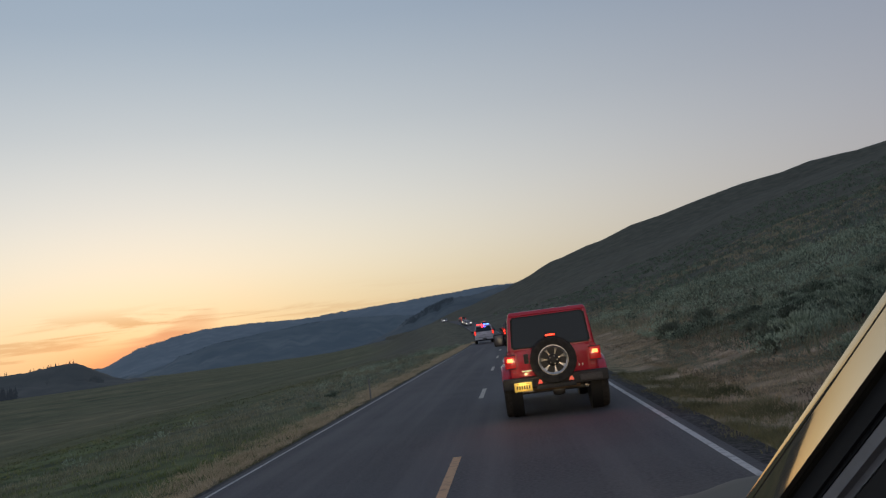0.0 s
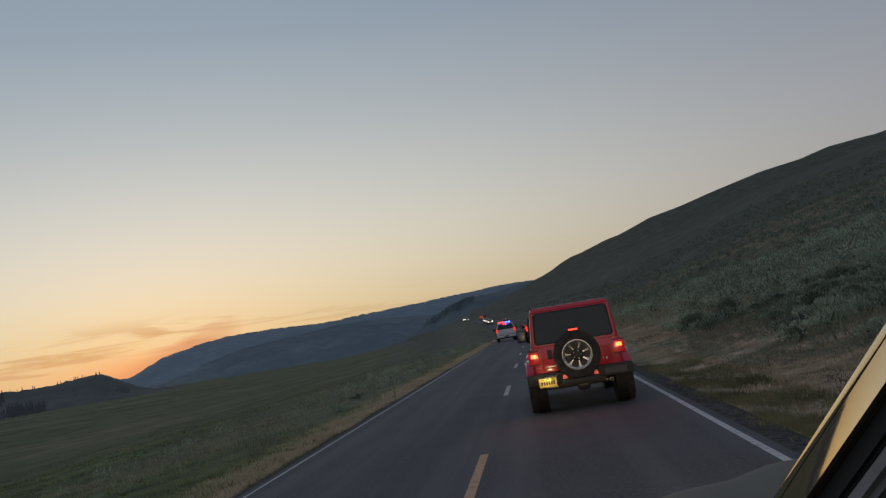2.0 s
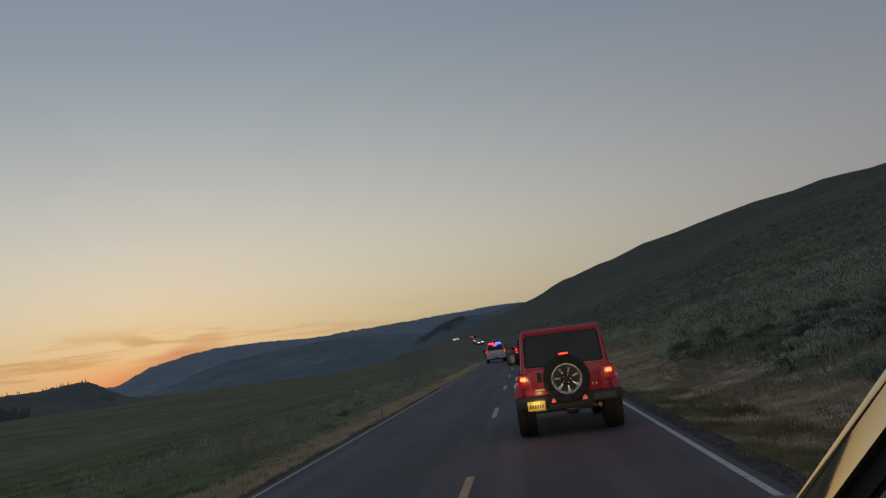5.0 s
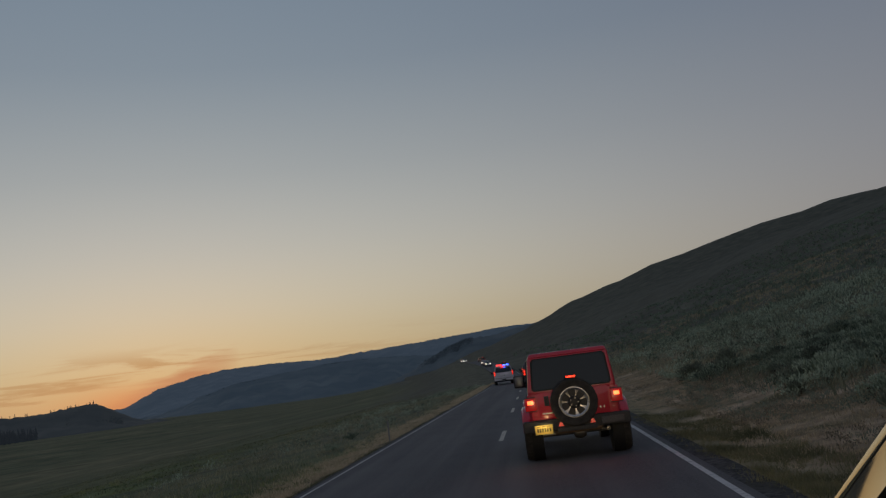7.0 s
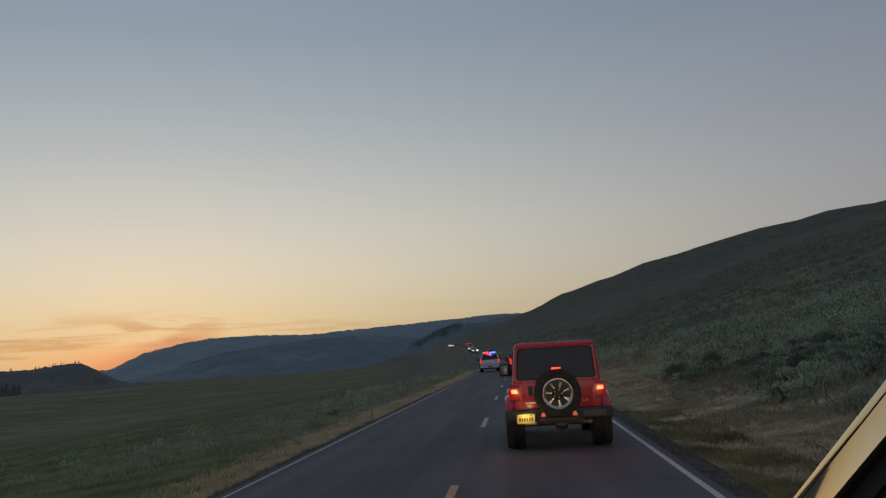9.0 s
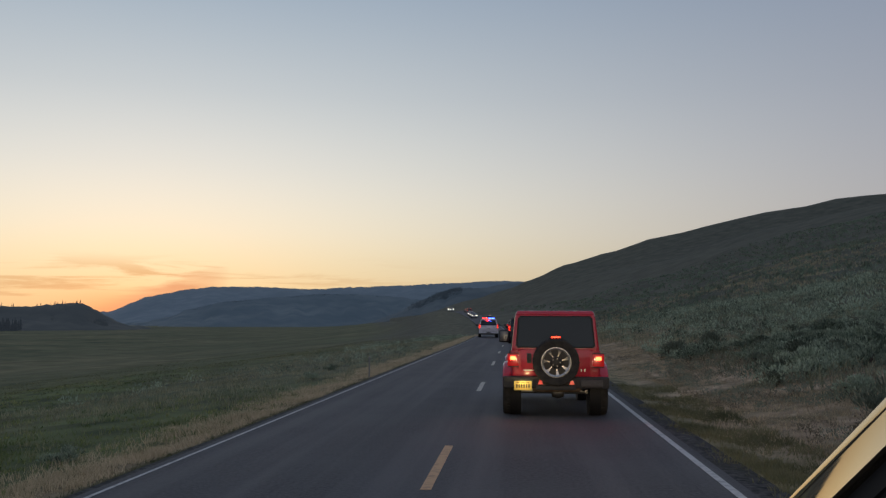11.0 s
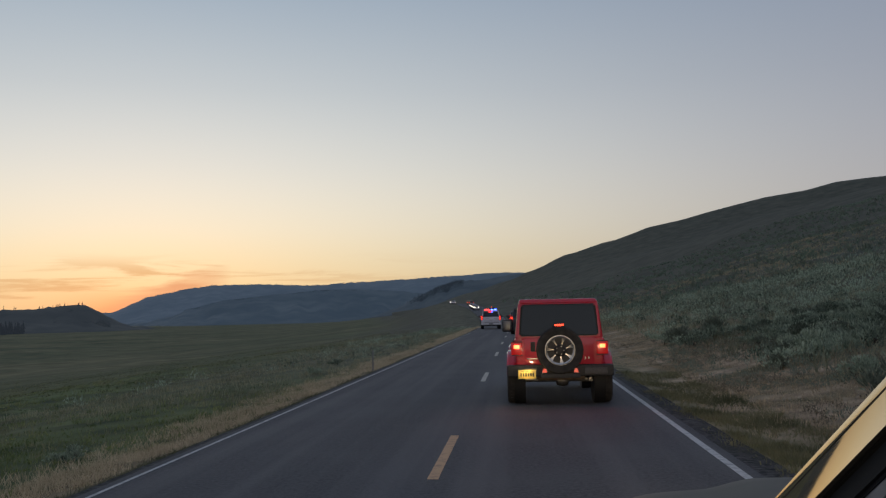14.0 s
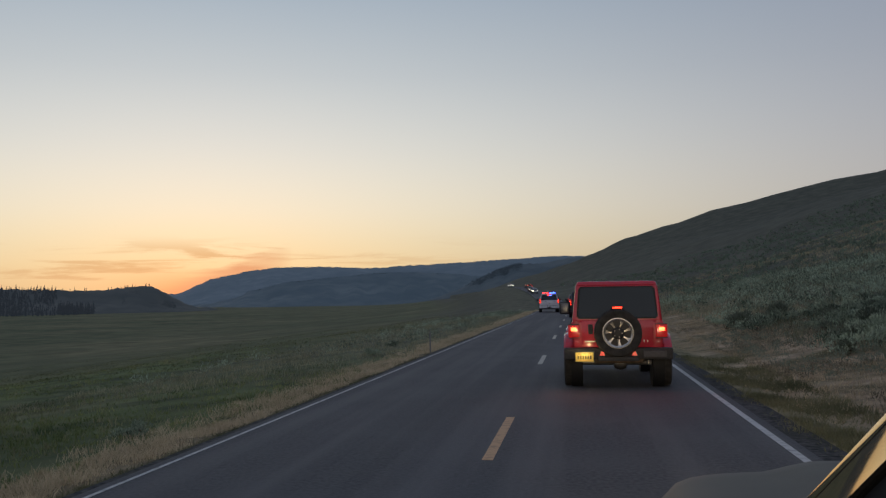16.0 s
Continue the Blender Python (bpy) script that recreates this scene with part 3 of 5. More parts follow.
    l.new(noisy(1.6, 8.0), bp.inputs["Height"])
    l.new(bp.outputs[0], b.inputs["Normal"])
    return m


def strip(name, u0, u1, y0, y1, lift, mat, label, category, thick=0.03, step=2.0, crown=0.0):
    """A ribbon that follows the road, with thickness."""
    count = max(1, int(math.ceil((y1 - y0) / step)))
    bm = bmesh.new()
    rows = []
    for k in range(count + 1):
        y = lerp(y0, y1, k / count)
        x, z = road_x(y), road_z(y) + lift
        rows.append([bm.verts.new((x + u, y, z + h)) for u, h in ((u0, 0), (u1, 0), (u1, -thick), (u0, -thick))])
    for p, q in zip(rows, rows[1:]):
        for i in range(4):
            bm.faces.new((p[i], p[(i + 1) % 4], q[(i + 1) % 4], q[i]))
    bm.faces.new(rows[0])
    bm.faces.new(rows[-1][::-1])
    bmesh.ops.recalc_face_normals(bm, faces=bm.faces[:])
    me = bpy.data.meshes.new(name)
    bm.to_mesh(me)
    bm.free()
    ob = finish(name, me, mat)
    return tagged(ob, label, category, kind="structure")


ground = build_ground()
strip("road", -LEFT - 0.13, HALF + 0.17, -60, 620, 0.0, M["asphalt"], "worn dark grey asphalt two-lane road", "road", thick=0.12)
strip("edge_line", -LEFT - 0.021, -LEFT + 0.021, -60, 620, 0.004, M["line_white"], "thin white edge line painted on the asphalt", "road marking", thick=0.003)
strip("edge_line", HALF - 0.042, HALF + 0.042, -60, 620, 0.004, M["line_white"], "thin white edge line painted on the asphalt", "road marking", thick=0.003)
strip("shoulder", HALF + 0.15, HALF + 0.56, -60, 620, -0.035, M["gravel"], "narrow dark gravel shoulder along the asphalt edge", "shoulder", thick=0.2)
strip("shoulder", -LEFT - 0.30, -LEFT - 0.11, -60, 620, -0.035, M["gravel"], "narrow dark gravel shoulder along the asphalt edge", "shoulder", thick=0.2)
# yellow up to the first dash ahead, paler from the next one on
for k in range(-2, 22):
    y0 = 8.65 + 12.2 * k
    ob = strip("center_dash", -0.055, 0.055, y0, y0 + 3.05, 0.004, M["line_yellow"] if k < 1 else M["line_pale"], "worn yellow centre-line dash on the asphalt" if k < 1 else "pale centre-line dash on the asphalt", "road marking", thick=0.003, step=1.6)
    tagged(ob, group="centre line dashes")


def ridge(name, profile, radius, front, back, foot, mat, label, rough, seed):
    """A far range of hills: a crest at the given heights (degrees over az) with worn slopes to both sides."""
    a0, a1 = profile[0][0], profile[-1][0]
    cols = int((a1 - a0) / 0.22)
    rows = 12
    verts, faces = [], []
    for i in range(cols + 1):
        az = lerp(a0, a1, i / cols)
        crest = radius * math.tan(radians(table(profile, az))) + 1.68
        a = radians(az)
        for j in range(rows + 1):
            s = j / rows * 2 - 1
            r = radius + (s * front if s < 0 else s * back)
            k = 1 - abs(s)
            k = k ** (1.15 if s < 0 else 1.0)
            n = noise.fractal((az * 0.9 + seed, s * 2.2, seed), 1.0, 2.0, 5)
            tip = rough * 0.28 * noise.fractal((az * 5.0, seed, 1.3), 1.0, 2.0, 4) if k > 0.9 else rough * n * k * (1 - k) * 4
            verts.append((r * math.sin(a), r * math.cos(a), lerp(foot, crest, k) + tip))
    w = rows + 1
    for i in range(cols):
        for j in range(rows):
            faces.append((i * w + j, i * w + j + 1, (i + 1) * w + j + 1, (i + 1) * w + j))
    me = bpy.data.meshes.new(name)
    me.from_pydata(verts, [], faces)
    ob = finish(name, me, mat, 180)
    return tagged(ob, label, "hill", kind="structure")


FAR = [(-75, 1.2), (-45, 0.6), (-30, 0.25), (-26.8, 0.34), (-26.2, 0.46), (-25.6, 0.46), (-25.1, 0.70), (-24.5, 0.98), (-23.7, 1.36), (-22.5, 1.62), (-21.0, 1.9), (-19.6, 2.09), (-17, 2.12), (-13.4, 2.0), (-10.8, 2.15), (-7.9, 2.28), (-4.1, 2.47), (-1.5, 2.62), (1.0, 2.6), (12, 2.2), (25, 1.0)]
MID = [(-25.5, -0.5), (-23.8, -0.22), (-22.5, 0.08), (-21.1, 0.6), (-18.7, 1.14), (-15.2, 1.45), (-13, 1.66), (-10.8, 1.67), (-7.9, 1.53), (-5, 1.2), (0, 0.5)]
SPUR = [(-13, -0.95), (-11, -0.6), (-9.5, -0.1), (-7.85, 0.5), (-6.4, 1.22), (-4.9, 1.85), (-3.8, 2.15), (-2.3, 2.16), (-0.4, 2.48), (1.0, 2.6), (6, 2.4), (12, 1.0)]
NEAR = [(-85, 2.5), (-60, 2.2), (-45, 1.3), (-36, 0.85), (-31.7, 0.72), (-30.2, 0.74), (-29.3, 0.83), (-27.6, 0.98), (-27.0, 0.86), (-26.6, 0.58), (-25.9, 0.22), (-25.1, -0.22), (-24.2, -0.52), (-22.0, -0.7)]
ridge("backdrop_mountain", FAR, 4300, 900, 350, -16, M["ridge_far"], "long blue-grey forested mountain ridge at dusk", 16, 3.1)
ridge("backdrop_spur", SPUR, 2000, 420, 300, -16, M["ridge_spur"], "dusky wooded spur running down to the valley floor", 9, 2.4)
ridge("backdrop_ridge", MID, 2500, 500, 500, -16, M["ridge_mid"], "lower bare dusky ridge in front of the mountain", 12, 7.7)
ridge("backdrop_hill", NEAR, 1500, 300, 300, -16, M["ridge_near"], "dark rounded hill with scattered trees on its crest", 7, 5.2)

# ---------------------------------------------------------------- vehicles
def panel(a, b, c, d, thick=0.008, bevel=0.0):
    """A thin plate through four corners, thickened outwards along its normal."""
    a, b, c, d = map(Vector, (a, b, c, d))
    n = (c - a).cross(d - b).normalized()
    bm = bmesh.new()
    lo = [bm.verts.new(p - n * thick * 0.5) for p in (a, b, c, d)]
    hi = [bm.verts.new(p + n * thick) for p in (a, b, c, d)]
    bm.faces.new(lo[::-1])
    bm.faces.new(hi)
    for i in range(4):
        bm.faces.new((lo[i], lo[(i + 1) % 4], hi[(i + 1) % 4], hi[i]))
    bmesh.ops.recalc_face_normals(bm, faces=bm.faces[:])
    if bevel:
        bmesh.ops.bevel(bm, geom=[e for e in bm.edges if e.calc_length() < thick * 3], offset=bevel, segments=3, affect="EDGES", clamp_overlap=True)
    return bm


def rim_mesh(x, y, z, r, spokes, axis, out, width=0.05):
    """A wheel rim: an outer ring, a hub and flat spokes. out: the way that the face looks along the axis."""
    ring = lathe([(r, -0.03 * out), (r, 0.012 * out), (r * 0.985, 0.02 * out), (r * 0.88, 0.012 * out), (r * 0.85, -0.03 * out)], 40, axis, (0, 0, 0))
    hub = lathe([(0.0, 0.018 * out), (r * 0.17, 0.018 * out), (r * 0.26, 0.006 * out), (r * 0.27, -0.03 * out)], 20, axis, (0, 0, 0))
    bars = [ring, hub]
    for k in range(spokes):
        a = 2 * math.pi * k / spokes + math.pi / 2
        w0, w1 = width * 0.22, width * 1.35
        bm = box(0, 1, -0.5, 0.5, -0.03, 0.008, 0.0)
        for v in bm.verts:
            t, s, h = v.co
            rad, wid = lerp(r * 0.16, r * 0.9, t), lerp(w0, w1, t) * s
            p, q = rad * math.cos(a) - wid * math.sin(a), rad * math.sin(a) + wid * math.cos(a)
            v.co = Vector((h * out, p, q)) if axis == "X" else Vector((p, h * out, q))
        bmesh.ops.recalc_face_normals(bm, faces=bm.faces[:])
        bars.append(bm)
    bm = merge(*bars)
    bmesh.ops.translate(bm, verts=bm.verts[:], vec=(x, y, z))
    return bm


def tyre_mesh(x, y, z, r, rim, w, axis):
    """A tyre with rounded shoulders and tread blocks."""
    h = w / 2
    bm = lathe([(rim, -h * 0.8), (rim + (r - rim) * 0.45, -h), (r * 0.95, -h * 0.96), (r * 0.985, -h * 0.8), (r * 0.985, h * 0.8), (r * 0.95, h * 0.96), (rim + (r - rim) * 0.45, h), (rim, h * 0.8)], 44, axis)
    blocks = [bm]
    for k in range(36):
        a = 2 * math.pi * k / 36
        for s in (-1, 1):
            b = box(r * 0.97, r * 1.0, -0.022, 0.022, s * h * 0.3 - h * 0.26, s * h * 0.3 + h * 0.26)
            sh = 0.04 if s > 0 else 0.0
            for v in b.verts:
                rad, t, o = v.co
                p, q = rad * math.cos(a + sh) - t * math.sin(a + sh), rad * math.sin(a + sh) + t * math.cos(a + sh)
                v.co = Vector((o, p, q)) if axis == "X" else Vector((p, o, q))
            bmesh.ops.recalc_face_normals(b, faces=b.faces[:])
            blocks.append(b)
    bm = merge(*blocks)
    bmesh.ops.translate(bm, verts=bm.verts[:], vec=(x, y, z))
    return bm


def add_wheels(car, places, r, rim, w, spokes=6):
    for x, y in places:
        out = 1 if x > 0 else -1
        t = part("wheel", tyre_mesh(x, y, r, r, rim, w, "X"), M["rubber"], car, "black rubber tyre")
        part("rim", rim_mesh(x + out * w * 0.36, y, r, rim, spokes, "X", out), M["rim"], t, "alloy rim")
        part("wheel_well", lathe([(0.0, x - out * 0.10), (rim * 0.98, x - out * 0.10), (rim * 0.98, x + out * w * 0.25), (0.0, x + out * w * 0.25)], 28, "X", (0, y, r)), M["rim_dark"], t)


def arch(car, x0, x1, y, z, r, thick, mat, name="fender_flare", a0=12, a1=168):
    """A fender that arches over a wheel."""
    pts = []
    for k in range(15):
        a = radians(lerp(a0, a1, k / 14))
        pts.append((y + r * math.cos(a), z + r * math.sin(a)))
    bm = bmesh.new()
    rings = []
    for k, (py, pz) in enumerate(pts):
        a = radians(lerp(a0, a1, k / 14))
        n = Vector((0, math.cos(a), math.sin(a)))
        p = Vector((0, py, pz))
        drop = Vector((0, 0, -0.03))
        rings.append([bm.verts.new(v) for v in (Vector((x0, 0, 0)) + p, Vector((x1, 0, 0)) + p + drop, Vector((x1, 0, 0)) + p + n * thick + drop, Vector((x0, 0, 0)) + p + n * thick)])
    for p, q in zip(rings, rings[1:]):
        for i in range(4):
            bm.faces.new((p[i], p[(i + 1) % 4], q[(i + 1) % 4], q[i]))
    bm.faces.new(rings[0])
    bm.faces.new(rings[-1])
    bmesh.ops.recalc_face_normals(bm, faces=bm.faces[:])
    bmesh.ops.bevel(bm, geom=[e for e in bm.edges if e.calc_face_angle(0.0) > 0.6], offset=0.024, segments=3, affect="EDGES", clamp_overlap=True)
    return part(name, bm, mat, car)


def plate_bars(parent, cx, y, cz, mat, rows=((0.0, 0.045, 6),), w=0.24):
    """Unreadable registration: plain bars."""
    for dz, h, count in rows:
        for k in range(count):
            x = cx - w / 2 + w * (k + 0.5) / count
            part("plate_mark", box(x - w / count * 0.3, x + w / count * 0.3, y - 0.004, y, cz + dz - h / 2, cz + dz + h / 2), mat, parent)


def off_roader():
    """The red hard-top off-roader; origin on the ground under its rear axle, nose along +y."""
    car = thing("off_road_car", "red boxy off-road car with a spare wheel on its tailgate", "car")
    red, blk = M["red_paint"], M["plastic"]

    def tub(co):
        if co.z < 0.8:
            co.x *= 0.95
    part("body", box(-0.79, 0.79, -0.50, 2.45, 0.60, 1.16, 0.045, 3, tub), red, car)

    def nose(co):
        if co.y > 3:
            co.x *= 0.86
            co.z -= 0.03 if co.z > 1 else 0
    part("hood", box(-0.74, 0.74, 2.42, 3.72, 0.66, 1.20, 0.05, 3, nose), red, car)
    part("grille", merge(box(-0.60, 0.60, 3.70, 3.78, 0.66, 1.12, 0.03), *[box(k * 0.13 - 0.035, k * 0.13 + 0.035, 3.775, 3.79, 0.78, 1.06, 0.01) for k in range(-3, 4)]), red, car)

    def top(co):
        if co.z > 1.5:
            co.x *= 0.905
            co.y += 0.07 if co.y < 0 else -0.38
    part("hardtop", box(-0.775, 0.775, -0.49, 2.30, 1.13, 1.80, 0.06, 4, top), red, car, "red hardtop")

    def roof(co):
        if co.z > 1.80:
            co.x *= 0.95
            co.y += 0.04 if co.y < 0 else -0.05
    part("roof", box(-0.70, 0.70, -0.44, 1.93, 1.775, 1.847, 0.034, 5, roof), red, car, "red roof panel")
    for k in (-0.42, -0.14, 0.14, 0.42):
        part("roof_rib", box(k - 0.05, k + 0.05, -0.32, 1.8, 1.842, 1.852, 0.004), red, car)
    # rear window and its rubber
    zb, zt, xb, xt = 1.215, 1.735, 0.672, 0.622
    yb, yt = -0.488, -0.427
    part("window_rubber", panel((-xb - 0.025, yb, zb - 0.02), (xb + 0.025, yb, zb - 0.02), (xt + 0.03, yt, zt + 0.02), (-xt - 0.03, yt, zt + 0.02), 0.006, 0.03), M["black_seal"], car)
    part("rear_window", panel((-xb, yb - 0.008, zb), (xb, yb - 0.008, zb), (xt, yt - 0.008, zt), (-xt, yt - 0.008, zt), 0.006, 0.025), M["dark_glass"], car, "dark tinted rear window")
    part("wiper", merge(box(-0.16, 0.16, yb - 0.035, yb - 0.02, zb + 0.03, zb + 0.045), box(0.02, 0.05, yb - 0.05, yb - 0.01, zb - 0.03, zb + 0.04, 0.006)), blk, car)
    for s in (-1, 1):
        def sx(z):
            return s * (lerp(0.775, 0.701, (z - 1.13) / 0.67) + 0.003)
        for y0, y1 in ((-0.34, 0.42), (0.52, 1.22), (1.32, 2.0)):
            a, b, c, d = (sx(1.22), y0, 1.22), (sx(1.22), y1 + 0.1 * (y1 > 1.9), 1.22), (sx(1.69), y1 - 0.08 * (y1 > 1.9), 1.69), (sx(1.69), y0 + 0.03, 1.69)
            part("side_window", panel(*((a, b, c, d) if s < 0 else (d, c, b, a)), 0.006, 0.03), M["dark_glass"], car)
        for y in (0.47, 1.27):
            part("door_gap", box(s * 0.792 - 0.004, s * 0.792 + 0.004, y - 0.006, y + 0.006, 0.66, 1.14), M["black_seal"], car)
        for y in (0.62, 1.42):
            part("door_handle", box(s * 0.80 - 0.02, s * 0.80 + 0.02, y, y + 0.16, 1.06, 1.09, 0.008), blk, car)
        # tail lamps
        lamp = part("tail_lamp", box(s * 0.745 - 0.095, s * 0.745 + 0.095, -0.575, -0.48, 0.875, 1.095, 0.018, 3), M["lens_red"], car, "square red tail lamp, lit")
        part("lamp_lens", box(s * 0.745 - 0.048, s * 0.745 + 0.048, -0.583, -0.57, 0.985, 1.050, 0.012, 3), M["lamp_amber"], lamp, "glowing orange lens")
        for z in (0.862, 1.092):
            part("lamp_frame", box(s * 0.745 - 0.10, s * 0.745 + 0.10, -0.57, -0.49, z, z + 0.016, 0.004), blk, lamp)
        arch(car, s * 0.76, s * 0.925, 0.0, 0.42, 0.47, 0.07, red)
        arch(car, s * 0.72, s * 0.925, 3.01, 0.42, 0.47, 0.07, red)
        part("fender_liner", lathe([(0.0, s * 0.60), (0.46, s * 0.60), (0.46, s * 0.795)], 30, "X", (0, 0.0, 0.42)), M["black_seal"], car)
        part("fender_liner", lathe([(0.0, s * 0.60), (0.46, s * 0.60), (0.46, s * 0.745)], 30, "X", (0, 3.01, 0.42)), M["black_seal"], car)
        part("sill_step", box(s * 0.84 - 0.06, s * 0.84 + 0.06, 0.55, 2.45, 0.42, 0.50, 0.025), blk, car)
        mx = -0.925 if s < 0 else 0.845
        mir = part("side_mirror", box(mx - 0.11, mx + 0.11, 1.92, 2.06, 1.23, 1.48, 0.035, 3), blk, car, "black square side mirror")
        part("mirror_glass", box(mx - 0.085, mx + 0.085, 1.913, 1.921, 1.255, 1.455, 0.003), M["mirror"], mir)
        part("mirror_arm", box(min(s * 0.70, s * 0.84), max(s * 0.70, s * 0.84), 1.98, 2.04, 1.24, 1.28, 0.01), blk, mir)
        part("bumper_reflector", prism([(s * 0.27 - 0.045, 0.575), (s * 0.27 + 0.045, 0.575), (s * 0.27 + 0.02, 0.645), (s * 0.27 - 0.02, 0.645)], -0.745, -0.72), M["reflector"], car, "red bumper reflector")
        part("headlamp", lathe([(0.0, 3.80), (0.09, 3.795), (0.10, 3.77)], 20, "Y", (s * 0.47, 0, 0.96)), M["plate_white"], car)
        for z in (0.78, 1.13):
            part("hinge", box(s * 0.70 - 0.05, s * 0.70 + 0.05, -0.512, -0.495, z, z + 0.03, 0.006), red, car)
    # tailgate with seams and small badges
    part("tailgate", box(-0.605, 0.605, -0.528, -0.49, 0.70, 1.165, 0.014, 2), red, car, "red tailgate")
    part("tailgate_handle", box(-0.50, -0.42, -0.545, -0.525, 0.93, 1.10, 0.012), blk, car)
    part("badge", box(-0.56, -0.38, -0.533, -0.527, 0.795, 0.815, 0.002), M["rim"], car, "small pale badge")
    for x in (0.44, 0.50):
        part("badge", box(x, x + 0.016, -0.533, -0.527, 0.79, 0.83, 0.002), M["rim"], car, "small pale badge")
    # bumper
    def bump(co):
        if abs(co.x) > 0.8 and co.y < -0.6:
            co.y += 0.10
    part("rear_bumper", merge(box(-0.92, 0.92, -0.74, -0.46, 0.50, 0.70, 0.03, 3, bump), box(-0.34, 0.34, -0.755, -0.70, 0.48, 0.555, 0.012)), blk, car, "black plastic rear bumper")
    for x0, x1 in ((-0.60, -0.40), (0.42, 0.80)):
        part("bumper_pad", box(x0, x1, -0.752, -0.735, 0.545, 0.655, 0.01), M["bumper_pad"], car)
    pl = part("license_plate", box(-0.725, -0.42, -0.778, -0.762, 0.475, 0.63, 0.006), M["plate"], car, "yellow-lit rear number plate")
    plate_bars(pl, -0.572, -0.779, 0.548, M["ink"], ((0.0, 0.062, 6), (0.06, 0.012, 3)), 0.25)
    part("plate_lamp", box(-0.60, -0.55, -0.80, -0.765, 0.645, 0.662, 0.004), M["plastic"], pl)
    # spare wheel on its carrier
    sp = part("spare_tyre", tyre_mesh(0.0, -0.68, 0.955, 0.405, 0.262, 0.25, "Y"), M["rubber"], car, "black spare tyre")
    part("spare_rim", lathe([(0.0, -0.772), (0.20, -0.772), (0.225, -0.780), (0.245, -0.792), (0.262, -0.790), (0.264, -0.74), (0.0, -0.74)], 48, "Y", (0, 0, 0.955)), M["spare_rim"], sp, "polished alloy rim")
    # the disc is solid: black plates stand in for the shade of its openings
    for k in range(7):
        a = 2 * math.pi * k / 7 + math.pi / 2 + 0.12
        edge = ((0.105, 0.040), (0.130, 0.050), (0.160, 0.057), (0.190, 0.063), (0.216, 0.064), (0.234, 0.050), (0.243, 0.022))
        flank = list(edge) + [(rad, -wid) for rad, wid in edge[::-1]]
        pts = [(rad * math.cos(a) - wid * math.sin(a), 0.955 + rad * math.sin(a) + wid * math.cos(a)) for rad, wid in flank]
        part("rim_opening_plate", prism(pts, -0.778, -0.765), M["rim_dark"], sp, "black plate for the shaded opening between spokes")
    part("hub_cap", lathe([(0.0, -0.80), (0.075, -0.80), (0.09, -0.795), (0.108, -0.785), (0.112, -0.76)], 28, "Y", (0, 0, 0.955)), M["rim_dark"], sp)
    for k in range(5):
        a = 2 * math.pi * k / 5
        part("lug_nut", lathe([(0.0, -0.802), (0.011, -0.802), (0.012, -0.78)], 6, "Y", (0.068 * math.cos(a), 0, 0.955 + 0.068 * math.sin(a))), M["metal"], sp)
    part("carrier", box(-0.09, 0.09, -0.66, -0.50, 0.86, 1.05, 0.02), blk, car)
    st = part("brake_lamp_stalk", merge(box(-0.045, 0.045, -0.66, -0.53, 1.30, 1.345, 0.01), box(-0.095, 0.095, -0.70, -0.64, 1.355, 1.42, 0.015)), blk, car)
    part("brake_lamp", box(-0.080, 0.080, -0.712, -0.695, 1.374, 1.402, 0.012, 3), M["lamp_red_hot"], st, "glowing red high brake lamp")
    # underside
    part("rear_axle", merge(lathe([(0.0, -0.72), (0.05, -0.72), (0.05, 0.72), (0.0, 0.72)], 16, "X", (0, 0, 0.41)), lathe([(0.0, -0.14), (0.11, -0.10), (0.14, 0.0), (0.11, 0.10), (0.0, 0.14)], 18, "X", (0.06, 0, 0.41))), M["metal"], car)
    part("muffler", lathe([(0.0, -0.42), (0.065, -0.41), (0.075, -0.36), (0.075, 0.36), (0.065, 0.41), (0.0, 0.42)], 20, "X", (0.02, -0.46, 0.50)), M["muffler"], car, "dull steel muffler")
    part("exhaust_tip", lathe([(0.028, -0.10), (0.032, -0.10), (0.032, 0.16), (0.0, 0.16)], 16, "Y", (0.52, -0.55, 0.45)), M["metal"], car)
    part("frame_rail", merge(box(-0.48, -0.40, -0.45, 3.4, 0.48, 0.60, 0.01), box(0.40, 0.48, -0.45, 3.4, 0.48, 0.60, 0.01), box(-0.6, 0.6, 0.3, 2.4, 0.50, 0.61)), M["plastic"], car)
    part("front_bumper", box(-0.88, 0.88, 3.74, 3.98, 0.50, 0.68, 0.04), blk, car)
    part("windscreen", panel((-0.66, 2.24, 1.2), (-0.62, 1.99, 1.72), (0.62, 1.99, 1.72), (0.66, 2.24, 1.2), 0.02, 0.02), M["dark_glass"], car)
    add_wheels(car, [(-0.80, 0), (0.80, 0), (-0.80, 3.01), (0.80, 3.01)], 0.41, 0.25, 0.25, 7)
    return car


